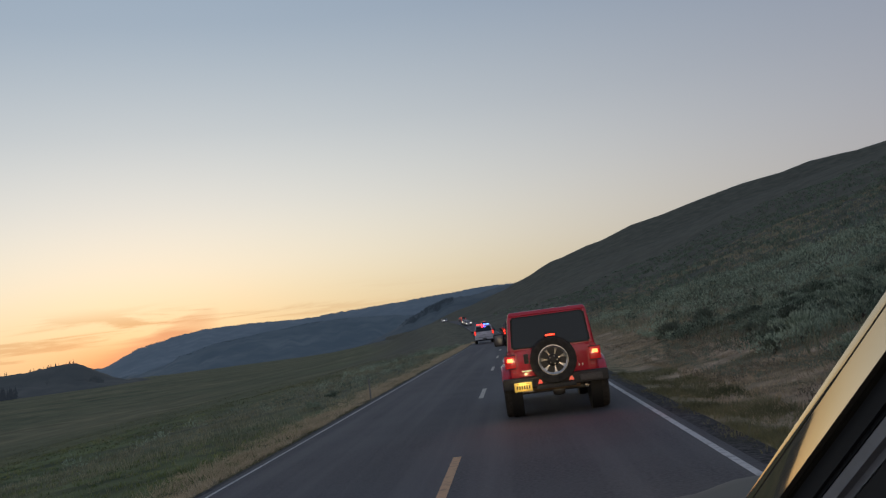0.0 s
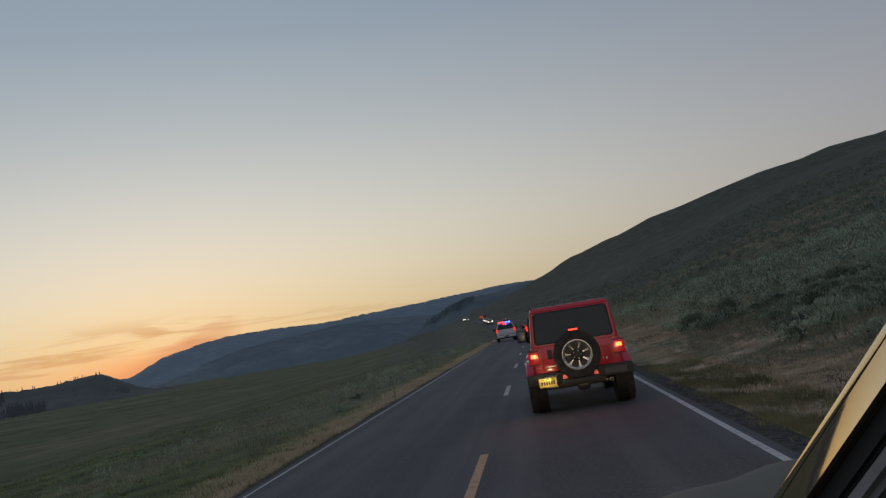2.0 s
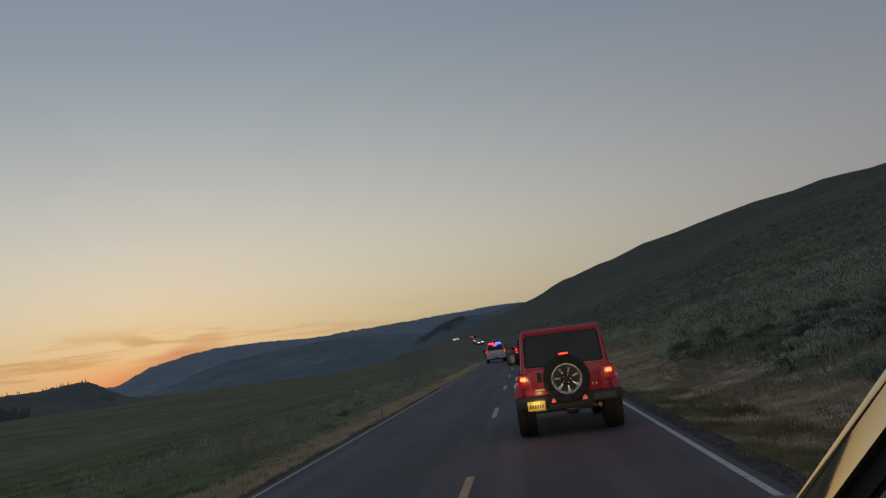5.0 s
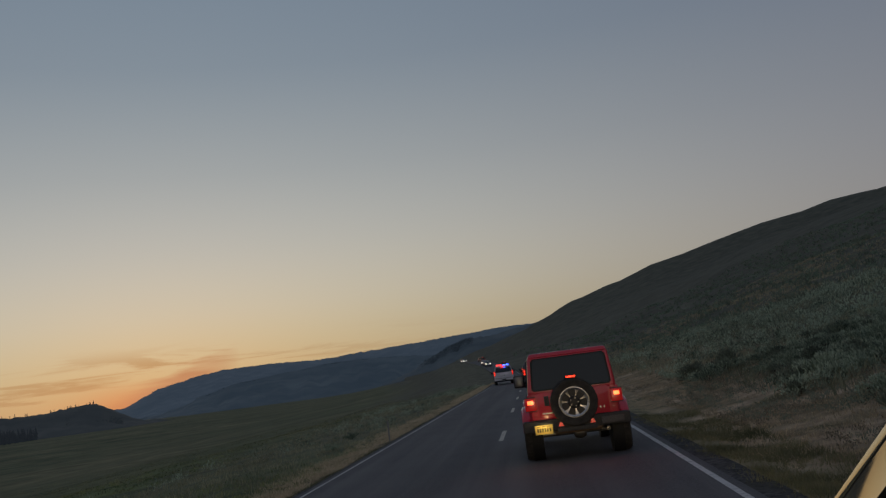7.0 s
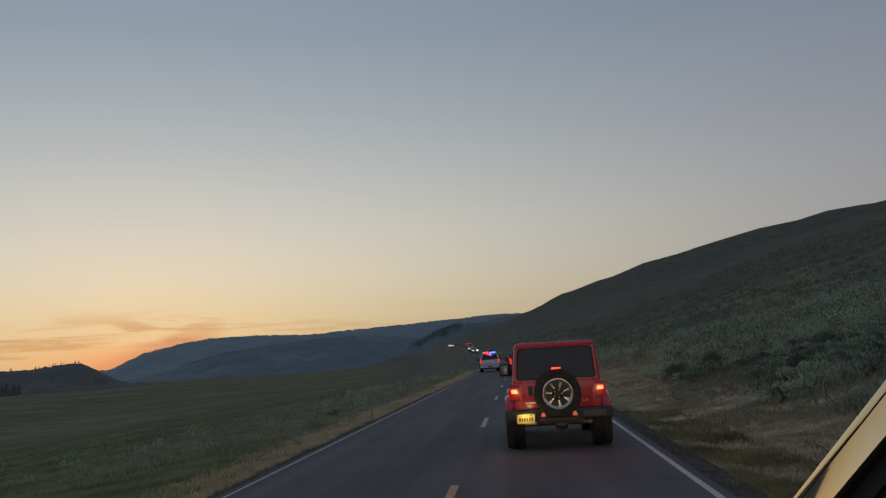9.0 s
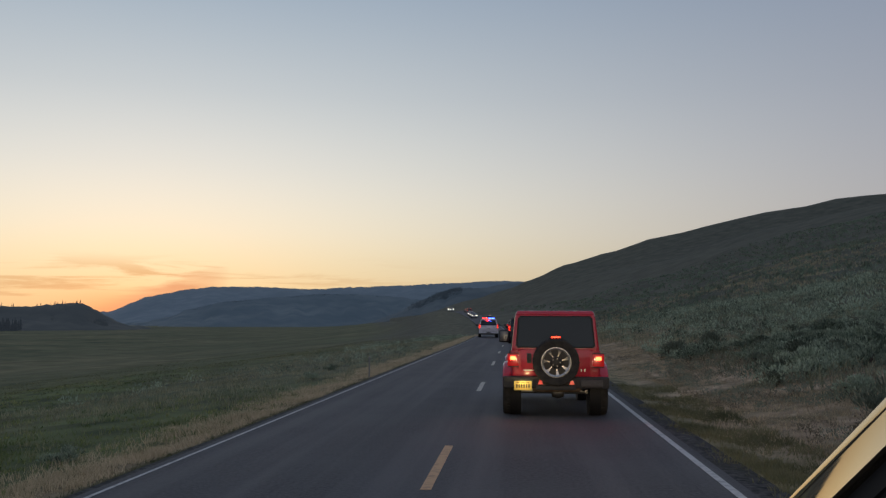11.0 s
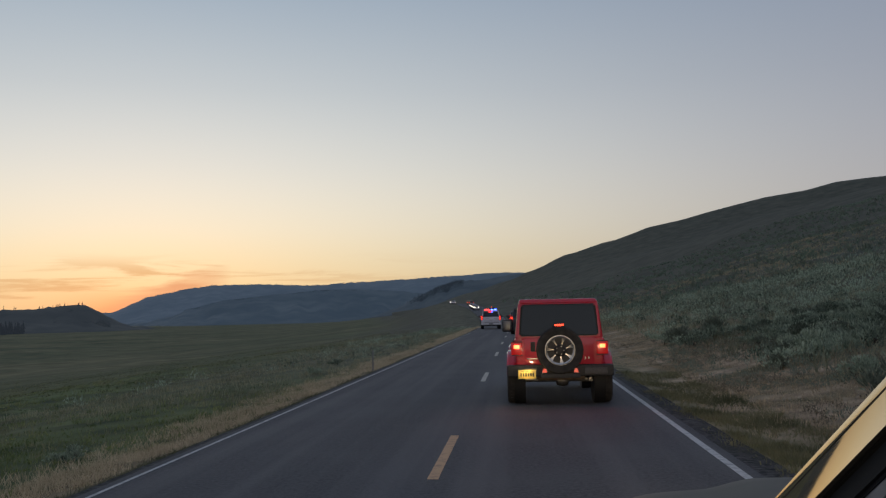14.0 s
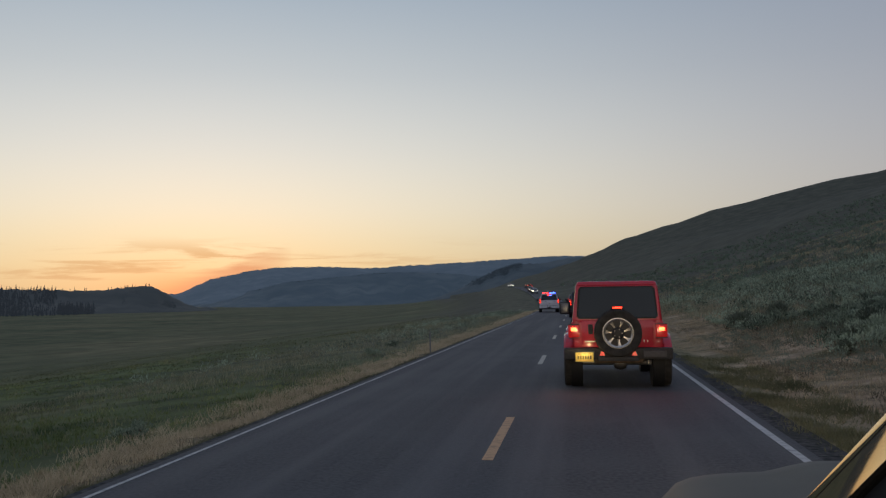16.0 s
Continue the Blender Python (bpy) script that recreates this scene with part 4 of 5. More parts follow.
def wagon(name, label, paint, police=False, brake=True, oncoming=False, hgt=1.0):
    """A large family wagon; origin on the ground under its rear axle."""
    car = thing(name, label, "car")
    blk = M["plastic"]
    H = 1.80 * hgt

    def low(co):
        if co.z < 0.7:
            co.x *= 0.93
        if co.y > 3:
            co.x *= 0.90
        if co.y < -1 and co.z < 0.7:
            co.y += 0.05
    part("body", box(-1.0, 1.0, -1.12, 2.5, 0.42, 1.14, 0.07, 3, low), paint, car)

    def nose(co):
        if co.y > 3:
            co.x *= 0.90
            co.z -= 0.10 if co.z > 0.9 else -0.02
    part("hood", box(-0.97, 0.97, 2.45, 3.92, 0.45, 1.13, 0.07, 3, nose), paint, car)
    B = (0.95, -1.09, 2.45, 1.10)
    T = (0.77, -0.86, 1.30, H)

    def at(s, v, h):
        w, y0, y1, z = (lerp(B[i], T[i], h) for i in range(4))
        return Vector((s * w, lerp(y0, y1, v), z))

    def cab(co):
        h = 1 if co.z > 1.5 else 0
        q = at(1 if co.x > 0 else -1, 1 if co.y > 0.5 else 0, h)
        co.x, co.y, co.z = q
    part("cabin", box(-1, 1, 0, 1, 1, 2, 0.05, 3, cab), paint, car)
    part("roof", box(-0.74, 0.74, -0.86, 1.28, H - 0.03, H + 0.06, 0.035, 3), paint, car)
    part("spoiler", box(-0.74, 0.74, -1.02, -0.80, H - 0.02, H + 0.04, 0.02), paint, car)
    e = 0.006
    for s in (-1, 1):
        for v0, v1, u1 in ((0.05, 0.27, 0.26), (0.31, 0.57, 0.56), (0.61, 0.95, 0.86)):
            q = [at(s, v0, 0.10), at(s, v1, 0.10), at(s, u1 if u1 < 0.6 else 0.93, 0.86), at(s, v0 + 0.02, 0.86)]
            q = [p + Vector((s * e, 0, 0)) for p in q]
            part("side_window", panel(*(q if s < 0 else q[::-1]), 0.006, 0.02), M["dark_glass"], car)
        part("roof_rail", sweep([(s * 0.68, -0.7, H + 0.10), (s * 0.68, 1.0, H + 0.10)], Vector((1, 0, 0)), Vector((0, 0, 1)), 0.035, 0.03, 0.008), blk, car)
        part("sill_step", box(s * 0.96 - 0.07, s * 0.96 + 0.07, 0.55, 2.4, 0.36, 0.42, 0.02), M["metal"], car)
        lamp = part("tail_lamp", box(s * 0.90 - 0.085, s * 0.90 + 0.085, -1.16, -1.02, 0.90, 1.36, 0.02, 2), M["lens_red"], car, "tall red tail lamp, lit")
        if brake:
            for z in (0.95, 1.15):
                part("lamp_lens", box(s * 0.90 - 0.05, s * 0.90 + 0.05, -1.168, -1.155, z, z + 0.09, 0.01), M["lamp_red_hot"], lamp, "glowing red lens")
        hl = part("headlamp", box(s * 0.68 - 0.15, s * 0.68 + 0.15, 3.80, 3.95, 0.78, 0.93, 0.02), M["lamp_white"] if oncoming else M["plate_white"], car)
        mir = part("side_mirror", box(s * 1.13 - 0.12, s * 1.13 + 0.12, 1.96, 2.10, 1.14, 1.34, 0.04, 3), blk, car, "black side mirror")
        part("mirror_arm", box(min(s * 0.93, s * 1.04), max(s * 0.93, s * 1.04), 2.0, 2.06, 1.15, 1.20), blk, mir)
        for y in (0.62, 1.55):
            part("door_gap", box(s * 1.0 - 0.003, s * 1.0 + 0.004, y - 0.006, y + 0.006, 0.52, 1.10), M["black_seal"], car)
            part("door_handle", box(s * 1.01 - 0.015, s * 1.01 + 0.015, y + 0.08, y + 0.28, 1.0, 1.03, 0.008), paint, car)
        for y in (0.0, 2.95):
            part("wheel_arch", lathe([(0.0, s * 0.70), (0.455, s * 0.70), (0.455, s * 1.004), (0.44, s * 1.006)], 30, "X", (0, y, 0.42)), M["black_seal"], car)
        if police:
            part("stripe", panel(*([(-1.004, -0.9, 0.90), (-1.004, 2.9, 0.98), (-1.004, 2.9, 1.05), (-1.004, -0.9, 0.97)] if s < 0 else [(1.004, -0.9, 0.97), (1.004, 2.9, 1.05), (1.004, 2.9, 0.98), (1.004, -0.9, 0.90)]), 0.004), M["green_stripe"], car, "dark green door stripe")
            part("emblem", panel(*([(-1.005, 2.0, 0.62), (-1.005, 2.2, 0.62), (-1.005, 2.24, 0.92), (-1.005, 1.96, 0.92)] if s < 0 else [(1.005, 1.96, 0.92), (1.005, 2.24, 0.92), (1.005, 2.2, 0.62), (1.005, 2.0, 0.62)]), 0.004), M["arrowhead"], car, "brown arrowhead emblem")
    q = [at(-0.90, 0, 0.16) - Vector((0, e, 0)), at(0.90, 0, 0.16) - Vector((0, e, 0)), at(0.93, 0, 0.90) - Vector((0, e, 0)), at(-0.93, 0, 0.90) - Vector((0, e, 0))]
    part("rear_window", panel(*q, 0.006, 0.03), M["dark_glass"], car, "dark tinted rear window")
    q = [at(0.92, 1, 0.08) + Vector((0, e, e)), at(-0.92, 1, 0.08) + Vector((0, e, e)), at(-0.9, 1, 0.92) + Vector((0, e, e)), at(0.9, 1, 0.92) + Vector((0, e, e))]
    part("windscreen", panel(*q, 0.006, 0.03), M["dark_glass"], car)
    part("tailgate", box(-0.80, 0.80, -1.142, -1.10, 0.66, 1.13, 0.02), paint, car)
    part("plate_recess", box(-0.36, 0.36, -1.152, -1.13, 0.80, 1.02, 0.015), paint, car)
    pl = part("license_plate", box(-0.155, 0.155, -1.165, -1.15, 0.83, 0.98, 0.006), M["plate_white"], car)
    plate_bars(pl, 0.0, -1.166, 0.905, M["ink"], ((0.0, 0.06, 6),))
    part("rear_bumper", merge(box(-0.98, 0.98, -1.20, -1.0, 0.42, 0.66, 0.05, 3)), paint, car)
    part("bumper_step", merge(box(-0.84, 0.84, -1.215, -1.19, 0.635, 0.665, 0.01), box(-0.20, 0.20, -1.21, -1.19, 0.46, 0.57, 0.01)), blk, car)
    part("grille", box(-0.55, 0.55, 3.86, 3.96, 0.70, 0.98, 0.02), blk, car)
    part("front_bumper", box(-0.86, 0.86, 3.80, 4.02, 0.40, 0.64, 0.06, 3), paint, car)
    part("underside", box(-0.82, 0.82, -0.95, 3.5, 0.30, 0.46), M["plastic"], car)
    if brake:
        part("brake_lamp", box(-0.20, 0.20, -1.03, -1.01, H - 0.01, H + 0.025, 0.005), M["lamp_red_hot"], car)
    if police:
        bar = part("light_bar", box(-0.66, 0.66, 0.25, 0.53, H + 0.09, H + 0.16, 0.03, 3), M["plastic"], car, "low roof light bar with red and blue lamps")
        for x in (-0.62, 0.54):
            part("bar_foot", box(x, x + 0.08, 0.30, 0.48, H + 0.05, H + 0.10), M["plastic"], bar)
        for x0, x1, m in ((-0.62, -0.36, "lamp_bar_red"), (-0.30, -0.06, "lamp_bar_red"), (0.06, 0.30, "lamp_blue"), (0.36, 0.62, "lamp_blue")):
            part("lamp_module", box(x0, x1, 0.23, 0.55, H + 0.10, H + 0.185, 0.02), M[m], bar, "lit red module" if m == "lamp_bar_red" else "lit blue module")
        part("window_lamp", merge(box(-0.24, 0.0, -0.99, -0.96, H - 0.13, H - 0.10, 0.004)), M["lamp_bar_red"], car, "red lamp inside the rear window")
        part("window_lamp", merge(box(0.01, 0.24, -0.99, -0.96, H - 0.13, H - 0.10, 0.004)), M["lamp_blue"], car, "blue lamp inside the rear window")
        letters("U.S. PARK", 0.11, pose(-0.50, -1.146, 1.085, 90), M["ink"], car)
        letters("RANGER", 0.11, pose(0.50, -1.146, 1.085, 90), M["ink"], car)
        part("spotlight", lathe([(0.0, 1.98), (0.07, 1.98), (0.085, 2.08), (0.04, 2.14), (0.0, 2.15)], 18, "Y", (1.02, 0, 1.44)), blk, car)
    add_wheels(car, [(-0.87, 0), (0.87, 0), (-0.87, 2.95), (0.87, 2.95)], 0.40, 0.26, 0.26, 6)
    return car


def place(car, lane, y, turn=0.0):
    """lane: metres right of the centre line."""
    slope = math.degrees(math.atan2(road_z(y + 2) - road_z(y), 2.0))
    bend = math.degrees(math.atan2(road_x(y + 2) - road_x(y), 2.0))
    m = pose(road_x(y) + lane, y, road_z(y), slope, 0, -bend + turn)
    car.matrix_basis = m
    return car


jeep = off_roader()
jeep.matrix_basis = pose(0.63, 15.95, 0.0)
lamp = bpy.data.lights.new("plate_lamp_light", "POINT")
lamp.energy, lamp.color, lamp.shadow_soft_size = 2.0, (1.0, 0.74, 0.34), 0.02
for s in (-1, 1):
    tail = bpy.data.lights.new("tail_lamp_light", "SPOT")
    tail.energy, tail.color, tail.shadow_soft_size, tail.spot_size, tail.spot_blend = 7.0, (1.0, 0.10, 0.045), 0.05, radians(165), 1.0
    new("tail_lamp_light", tail).matrix_basis = pose(0.63 + s * 0.745, 15.95 - 0.70, 1.02, -80)
new("plate_lamp_light", lamp).location = (0.63 - 0.575, 15.95 - 0.90, 0.64)

ranger = place(wagon("patrol_car", "white patrol wagon with a red and blue roof light bar", M["white_paint"], police=True), -1.75, 89.0, 2.0)
dark = place(wagon("family_car", "dark family wagon with lit brake lamps waiting in the queue", M["black_paint"], hgt=1.04), 1.30, 66.0)
tagged(dark, group="queue of waiting cars")
grey = place(wagon("family_car", "grey family wagon with lit brake lamps waiting in the queue", M["grey_paint"], hgt=0.95), 1.10, 92.0)
tagged(grey, group="queue of waiting cars")


def copy_on_road(car, lane, y, turn=0.0):
    ob = copy_thing(car, Matrix.Identity(4))
    return place(ob, lane, y, turn)


for y in (262.0, 372.0, 384.0):
    copy_on_road(grey if y > 380 else dark, 1.5, y)
onc = tagged(place(wagon("family_car", "oncoming pale car with lit headlamps far down the road", M["white_paint"], brake=False, oncoming=True, hgt=0.93), -1.5, 300.0, 180), group="oncoming cars")
for y in (312.0, 325.0, 440.0, 452.0):
    copy_on_road(onc, -1.5, y, 180)


def own_car():
    """The car from whose side window the phone is held out: bonnet, front pillar and the rest of its body."""
    car = thing("camera_car", "dark silver car with glossy front pillar and domed bonnet", "car")
    pnt = M["car_paint"]
    x0, x1 = 0.13, 2.00
    cx = (x0 + x1) / 2
    # bonnet: flat shoulders with a raised middle
    nx, ny = 40, 22
    bm = bmesh.new()
    grid = []
    for j in range(ny + 1):
        v = j / ny
        row = []
        for i in range(nx + 1):
            s = i / nx * 2 - 1
            y = lerp(1.40, 3.02, v) - 0.12 * abs(s) ** 4 * v
            half_w = lerp(0.93, 0.86, v ** 2)
            dome = 1.0 - smooth(0.47, 0.67, abs(s))
            z = lerp(1.122, 1.062, v) + 0.04 * dome * (1 - 0.35 * v ** 3) - 0.015 * abs(s) ** 6 - 0.05 * abs(s) ** 24 - 0.10 * max(0.0, v - 0.86) / 0.14 * max(0.0, v - 0.86) / 0.14
            row.append(bm.verts.new((cx + s * half_w, y, z)))
        grid.append(row)
    for j in range(ny):
        for i in range(nx):
            bm.faces.new((grid[j][i], grid[j][i + 1], grid[j + 1][i + 1], grid[j + 1][i]))
    edge = [e for e in bm.edges if e.is_boundary]
    ext = bmesh.ops.extrude_edge_only(bm, edges=edge)
    for v in ext["geom"]:
        if isinstance(v, bmesh.types.BMVert):
            v.co.z -= 0.05
    part("hood", bm, pnt, car, "dark silver bonnet with a raised middle", 40)

    def front(co):
        if co.y > 2.5:
            co.x = cx + (co.x - cx) * 0.93
            co.y -= 0.0
    part("front_body", box(x0, x1, 1.30, 2.86, 0.42, 1.0, 0.06, 3, front), pnt, car)
    part("front_bumper", box(x0 + 0.10, x1 - 0.10, 2.70, 3.02, 0.40, 0.98, 0.10, 4), pnt, car)
    for s in (-1, 1):
        part("headlamp", box(cx + s * 0.68 - 0.16, cx + s * 0.68 + 0.16, 2.86, 3.03, 0.72, 0.86, 0.03), M["lamp_white"], car, "lit headlamp")
    part("body", box(x0, x1, -2.05, 1.36, 0.42, 1.08, 0.06, 3), pnt, car)
    part("roof", box(x0 + 0.36, x1 - 0.26, -1.9, 0.42, 1.90, 1.98, 0.035, 3), pnt, car)
    part("underside", box(x0 + 0.1, x1 - 0.1, -1.9, 2.8, 0.30, 0.44), M["plastic"], car)
    # left front pillar, in the slanting line that it has
    a, b = Vector((0.0884, 1.4114, 1.09)), Vector((0.4557, 0.5091, 1.925))
    d = (b - a).normalized()
    mid = a.lerp(b, 0.45)
    view = (mid - Vector((0.0, 0.0, 1.68))).normalized()
    face = (Vector((-1.0, 0.0, 0.0)) - d * Vector((-1.0, 0.0, 0.0)).dot(d)).normalized()   # the pillar's outer side looks out to the left
    across = d.cross(face).normalized()
    if across.y > 0:
        across = -across

    def bar(name, o0, o1, back, thick, mat, label="", bev=0.004):
        off = across * ((o0 + o1) / 2) - face * (back + thick / 2)
        return part(name, sweep([a + off, a.lerp(b, 0.5) + off, b + off], across, face, o1 - o0, thick, bev), mat, car, label)
    gloss = M["pillar_sky_sheen"]
    bar("windscreen_seal", 0.0105, 0.0138, 0.0012, 0.02, M["seal_brown"], "", 0.0)
    def crowned(name, o0, o1, bulge, thick, mat, label=""):
        """A bar whose outer side is gently curved across."""
        bm = bmesh.new()
        rings = []
        for j in range(13):
            p = a.lerp(b, j / 12)
            lean = math.tan(radians(3.5)) * (1.0 - smooth(0.0, 0.5, j / 12))      # the foot turns down towards the wing
            ring = [bm.verts.new(p + across * lerp(o0, o1, k / 10) - face * (bulge * (2 * k / 10 - 1) ** 2 + lean * (o1 - o0) * (k / 10 - 0.5))) for k in range(11)]
            ring += [bm.verts.new(p + across * o - face * thick) for o in (o1, o0)]
            rings.append(ring)
        n = len(rings[0])
        for p, q in zip(rings, rings[1:]):
            for i in range(n):
                bm.faces.new((p[i], p[(i + 1) % n], q[(i + 1) % n], q[i]))
        bm.faces.new(rings[0])
        bm.faces.new(rings[-1])
        bmesh.ops.recalc_face_normals(bm, faces=bm.faces[:])
        return part(name, bm, mat, car, label, 50)
    crowned("windscreen_trim", 0.002, 0.0105, 0.0003, 0.02, gloss, "glossy trim along the windscreen")
    crowned("front_pillar", 0.0138, 0.044, -0.0006, 0.05, gloss, "glossy front pillar tinted with sky reflection")
    bar("door_seal", 0.044, 0.073, 0.010, 0.04, M["black_seal"])
    bar("window_frame", 0.073, 0.102, 0.008, 0.04, M["trim_grey"], "grey door window frame", 0.008)
    bar("window_channel", 0.102, 0.40, 0.014, 0.05, M["black_seal"])
    # the right pillars, glass and cabin behind
    def side(x):
        return 2 * cx - x
    for s in (0, 1):
        fx = (lambda v: v) if s == 0 else side
        if s:
            part("front_pillar", sweep([(fx(0.14), 1.42, 1.09), (fx(0.50), 0.51, 1.925)], Vector((1, 0, 0)), Vector((0, 0.7, 0.7)), 0.08, 0.05, 0.01), pnt, car)
        part("rear_pillar", sweep([(fx(0.20), -1.95, 1.06), (fx(0.50), -1.75, 1.93)], Vector((1, 0, 0)), Vector((0, 1, 0)), 0.07, 0.20, 0.01), pnt, car)
        part("middle_pillar", sweep([(fx(0.20), -0.45, 1.06), (fx(0.50), -0.40, 1.93)], Vector((1, 0, 0)), Vector((0, 1, 0)), 0.06, 0.12, 0.01), pnt, car)
        part("side_window", panel((fx(0.21), -1.9, 1.08), (fx(0.21), -0.5, 1.08), (fx(0.49), -0.45, 1.9), (fx(0.49), -1.75, 1.9), 0.006), M["dark_glass"], car)
    part("windscreen", panel((0.24, 1.43, 1.10), (0.58, 0.54, 1.90), (side(0.58), 0.54, 1.90), (side(0.24), 1.43, 1.10), 0.006), M["dark_glass"], car, "dark windscreen")
    part("rear_window", panel((0.30, -1.98, 1.08), (side(0.30), -1.98, 1.08), (side(0.52), -1.80, 1.9), (0.52, -1.80, 1.9), 0.006), M["dark_glass"], car)
    for s in (-1, 1):
        ex = x0 if s < 0 else x1
        for y in (-1.30, -0.42, 1.02):
            part("door_gap", box(ex - 0.004, ex + 0.004, y - 0.006, y + 0.006, 0.50, 1.05), M["black_seal"], car)
        for y in (-0.95, 0.0):
            part("door_handle", box(ex - 0.02, ex + 0.02, y - 0.28, y - 0.08, 0.93, 0.96, 0.008), pnt, car)
        part("sill", box(ex - 0.03, ex + 0.03, -1.0, 1.6, 0.36, 0.46, 0.02), M["plastic"], car)
        lamp = part("tail_lamp", box(ex - s * 0.12 - 0.10, ex - s * 0.12 + 0.10, -2.10, -2.0, 0.80, 1.02, 0.02), M["lens_red"], car)
    mir = part("side_mirror", box(x1 + 0.04, x1 + 0.24, 0.86, 0.98, 1.06, 1.22, 0.04, 3), pnt, car)
    part("mirror_arm", box(x1 - 0.04, x1 + 0.08, 0.90, 0.95, 1.06, 1.10), M["plastic"], mir)
    part("rear_bumper", box(x0 + 0.03, x1 - 0.03, -2.18, -1.98, 0.40, 0.66, 0.05, 3), pnt, car)
    part("grille", box(cx - 0.42, cx + 0.42, 3.0, 3.035, 0.62, 0.84, 0.015), M["plastic"], car)
    part("dashboard", box(0.30, 1.84, 0.85, 1.30, 0.95, 1.10, 0.05), M["plastic"], car)
    part("inner_door", box(0.30, 0.34, -0.4, 1.0, 0.5, 1.10, 0.01), M["plastic"], car)
    for x in (0.26, 1.87):
        for y in (-1.35, 2.05):
            out = -1 if x < 1 else 1
            t = part("wheel", tyre_mesh(x, y, 0.38, 0.38, 0.24, 0.24, "X"), M["rubber"], car)
            part("rim", rim_mesh(x + out * 0.09, y, 0.38, 0.24, 6, "X", out), M["rim"], t)
    return car


own_car()

# ---------------------------------------------------------------- plants
rng = np.random.default_rng(7)


def ground_z(x, y):
    return land(x - road_x(y), y)


def blades(name, xs, ys, height, width, lean, per, mat, label, category, spread_r=0.06):
    """Grass as many narrow three-cornered blades, joined into one object."""
    n = len(xs)
    base = np.array([[x, y, ground_z(x, y)] for x, y in zip(xs, ys)])
    base = np.repeat(base, per, axis=0)
    m = n * per
    h = np.repeat(height, per) * rng.uniform(0.6, 1.15, m)
    ang = rng.uniform(0, 2 * math.pi, m)
    rad = spread_r * rng.uniform(0, 1, m) ** 0.5
    root = base + np.stack([rad * np.cos(ang), rad * np.sin(ang), np.full(m, -0.02)], 1)
    dirn = rng.uniform(0, 2 * math.pi, m)
    bend = lean * rng.uniform(0.2, 1.0, m) * h
    tip = root + np.stack([bend * np.cos(dirn), bend * np.sin(dirn), h], 1)
    fa = rng.uniform(0, math.pi, m)
    w = np.stack([np.cos(fa), np.sin(fa), np.zeros(m)], 1) * (width * rng.uniform(0.6, 1.3, m))[:, None]
    mid = root * 0.5 + tip * 0.5 + np.stack([np.zeros(m), np.zeros(m), 0.1 * h], 1)
    v = np.stack([root - w * 0.5, root + w * 0.5, mid + w * 0.45, mid - w * 0.45, tip], 1).reshape(-1, 3)
    k = np.arange(m) * 5
    quads = np.stack([k, k + 1, k + 2, k + 3], 1)
    tris = np.stack([k + 3, k + 2, k + 4], 1)
    me = bpy.data.meshes.new(name)
    me.from_pydata(v.tolist(), [], quads.tolist() + tris.tolist())
    me.materials.append(mat)
    return tagged(new(name, me), label, category, kind="stuff")


def scatter(count, u0, u1, y0, y1, power=1.0, clump=0.0, seed=0.0, grain=1.0, thin=None):
    """Places beside the road; denser near, and gathered in clumps where asked."""
    out = []
    while len(out) < count:
        u = rng.uniform(u0, u1)
        y = y0 + (y1 - y0) * rng.uniform() ** power
        if clump and noise.noise((u * 0.33 * grain, y * 0.25 * grain, seed)) * 0.5 + 0.5 < clump * rng.uniform(0.5, 1.3):
            continue
        if thin and rng.uniform() < smooth(thin[0], thin[1], math.hypot(u, y)):
            continue
        out.append((u + road_x(y), y))
    a = np.array(out)
    return a[:, 0], a[:, 1]


x, y = scatter(4300, -4.7, -3.66, 6, 60, 1.5, 0.76, 1.0, 3.0)
blades("dry_grass", x, y, rng.uniform(0.03, 0.15, len(x)), 0.007, 1.0, 11, M["dry_grass"], "tall golden dry grass along the asphalt edge", "grass", 0.10)
x, y = scatter(4500, -4.6, -3.55, 58, 190, 1.2, 0.60, 1.0, 1.5)
blades("dry_grass", x, y, rng.uniform(0.08, 0.24, len(x)), 0.03, 0.5, 4, M["dry_grass"], "tall golden dry grass along the asphalt edge", "grass", 0.15)
x, y = scatter(700, -5.3, -3.75, 6, 75, 1.3, 0.72, 31.0, 2.2)
blades("tall_dry_grass", x, y, rng.uniform(0.06, 0.16, len(x)), 0.008, 0.9, 18, M["dry_grass"], "tall pale seeding tufts along the road's edge", "grass", 0.14)
x, y = scatter(20000, -60.0, -4.0, 8, 90, 1.4, 0.45, 5.0, 1.0, (12.0, 75.0))
drab = np.array([b > 17.0 + rng.uniform(0, 10) and a - road_x(b) > -14.0 - rng.uniform(0, 4) for a, b in zip(x, y)])
x, y = x[~drab], y[~drab]
blades("meadow_grass", x, y, rng.uniform(0.04, 0.12, len(x)), 0.016, 0.9, 6, M["green_grass"], "dark green meadow grass below the road", "grass", 0.14)
x, y = scatter(9000, -90.0, -14.0, 30, 260, 0.9, 0.45, 8.0, 1.0, (80.0, 250.0))
blades("meadow_grass", x, y, rng.uniform(0.05, 0.14, len(x)), 0.05, 0.8, 5, M["meadow_drab"], "drab olive meadow grass farther from the road", "grass", 0.4)
x, y = scatter(3600, -15.5, -4.8, 20, 120, 1.3, 0.50, 14.0)
blades("roadside_weeds", x, y, rng.uniform(0.08, 0.24, len(x)), 0.016, 0.8, 6, M["slope_grass"], "drab dry weeds between the verge and the meadow", "grass", 0.2)
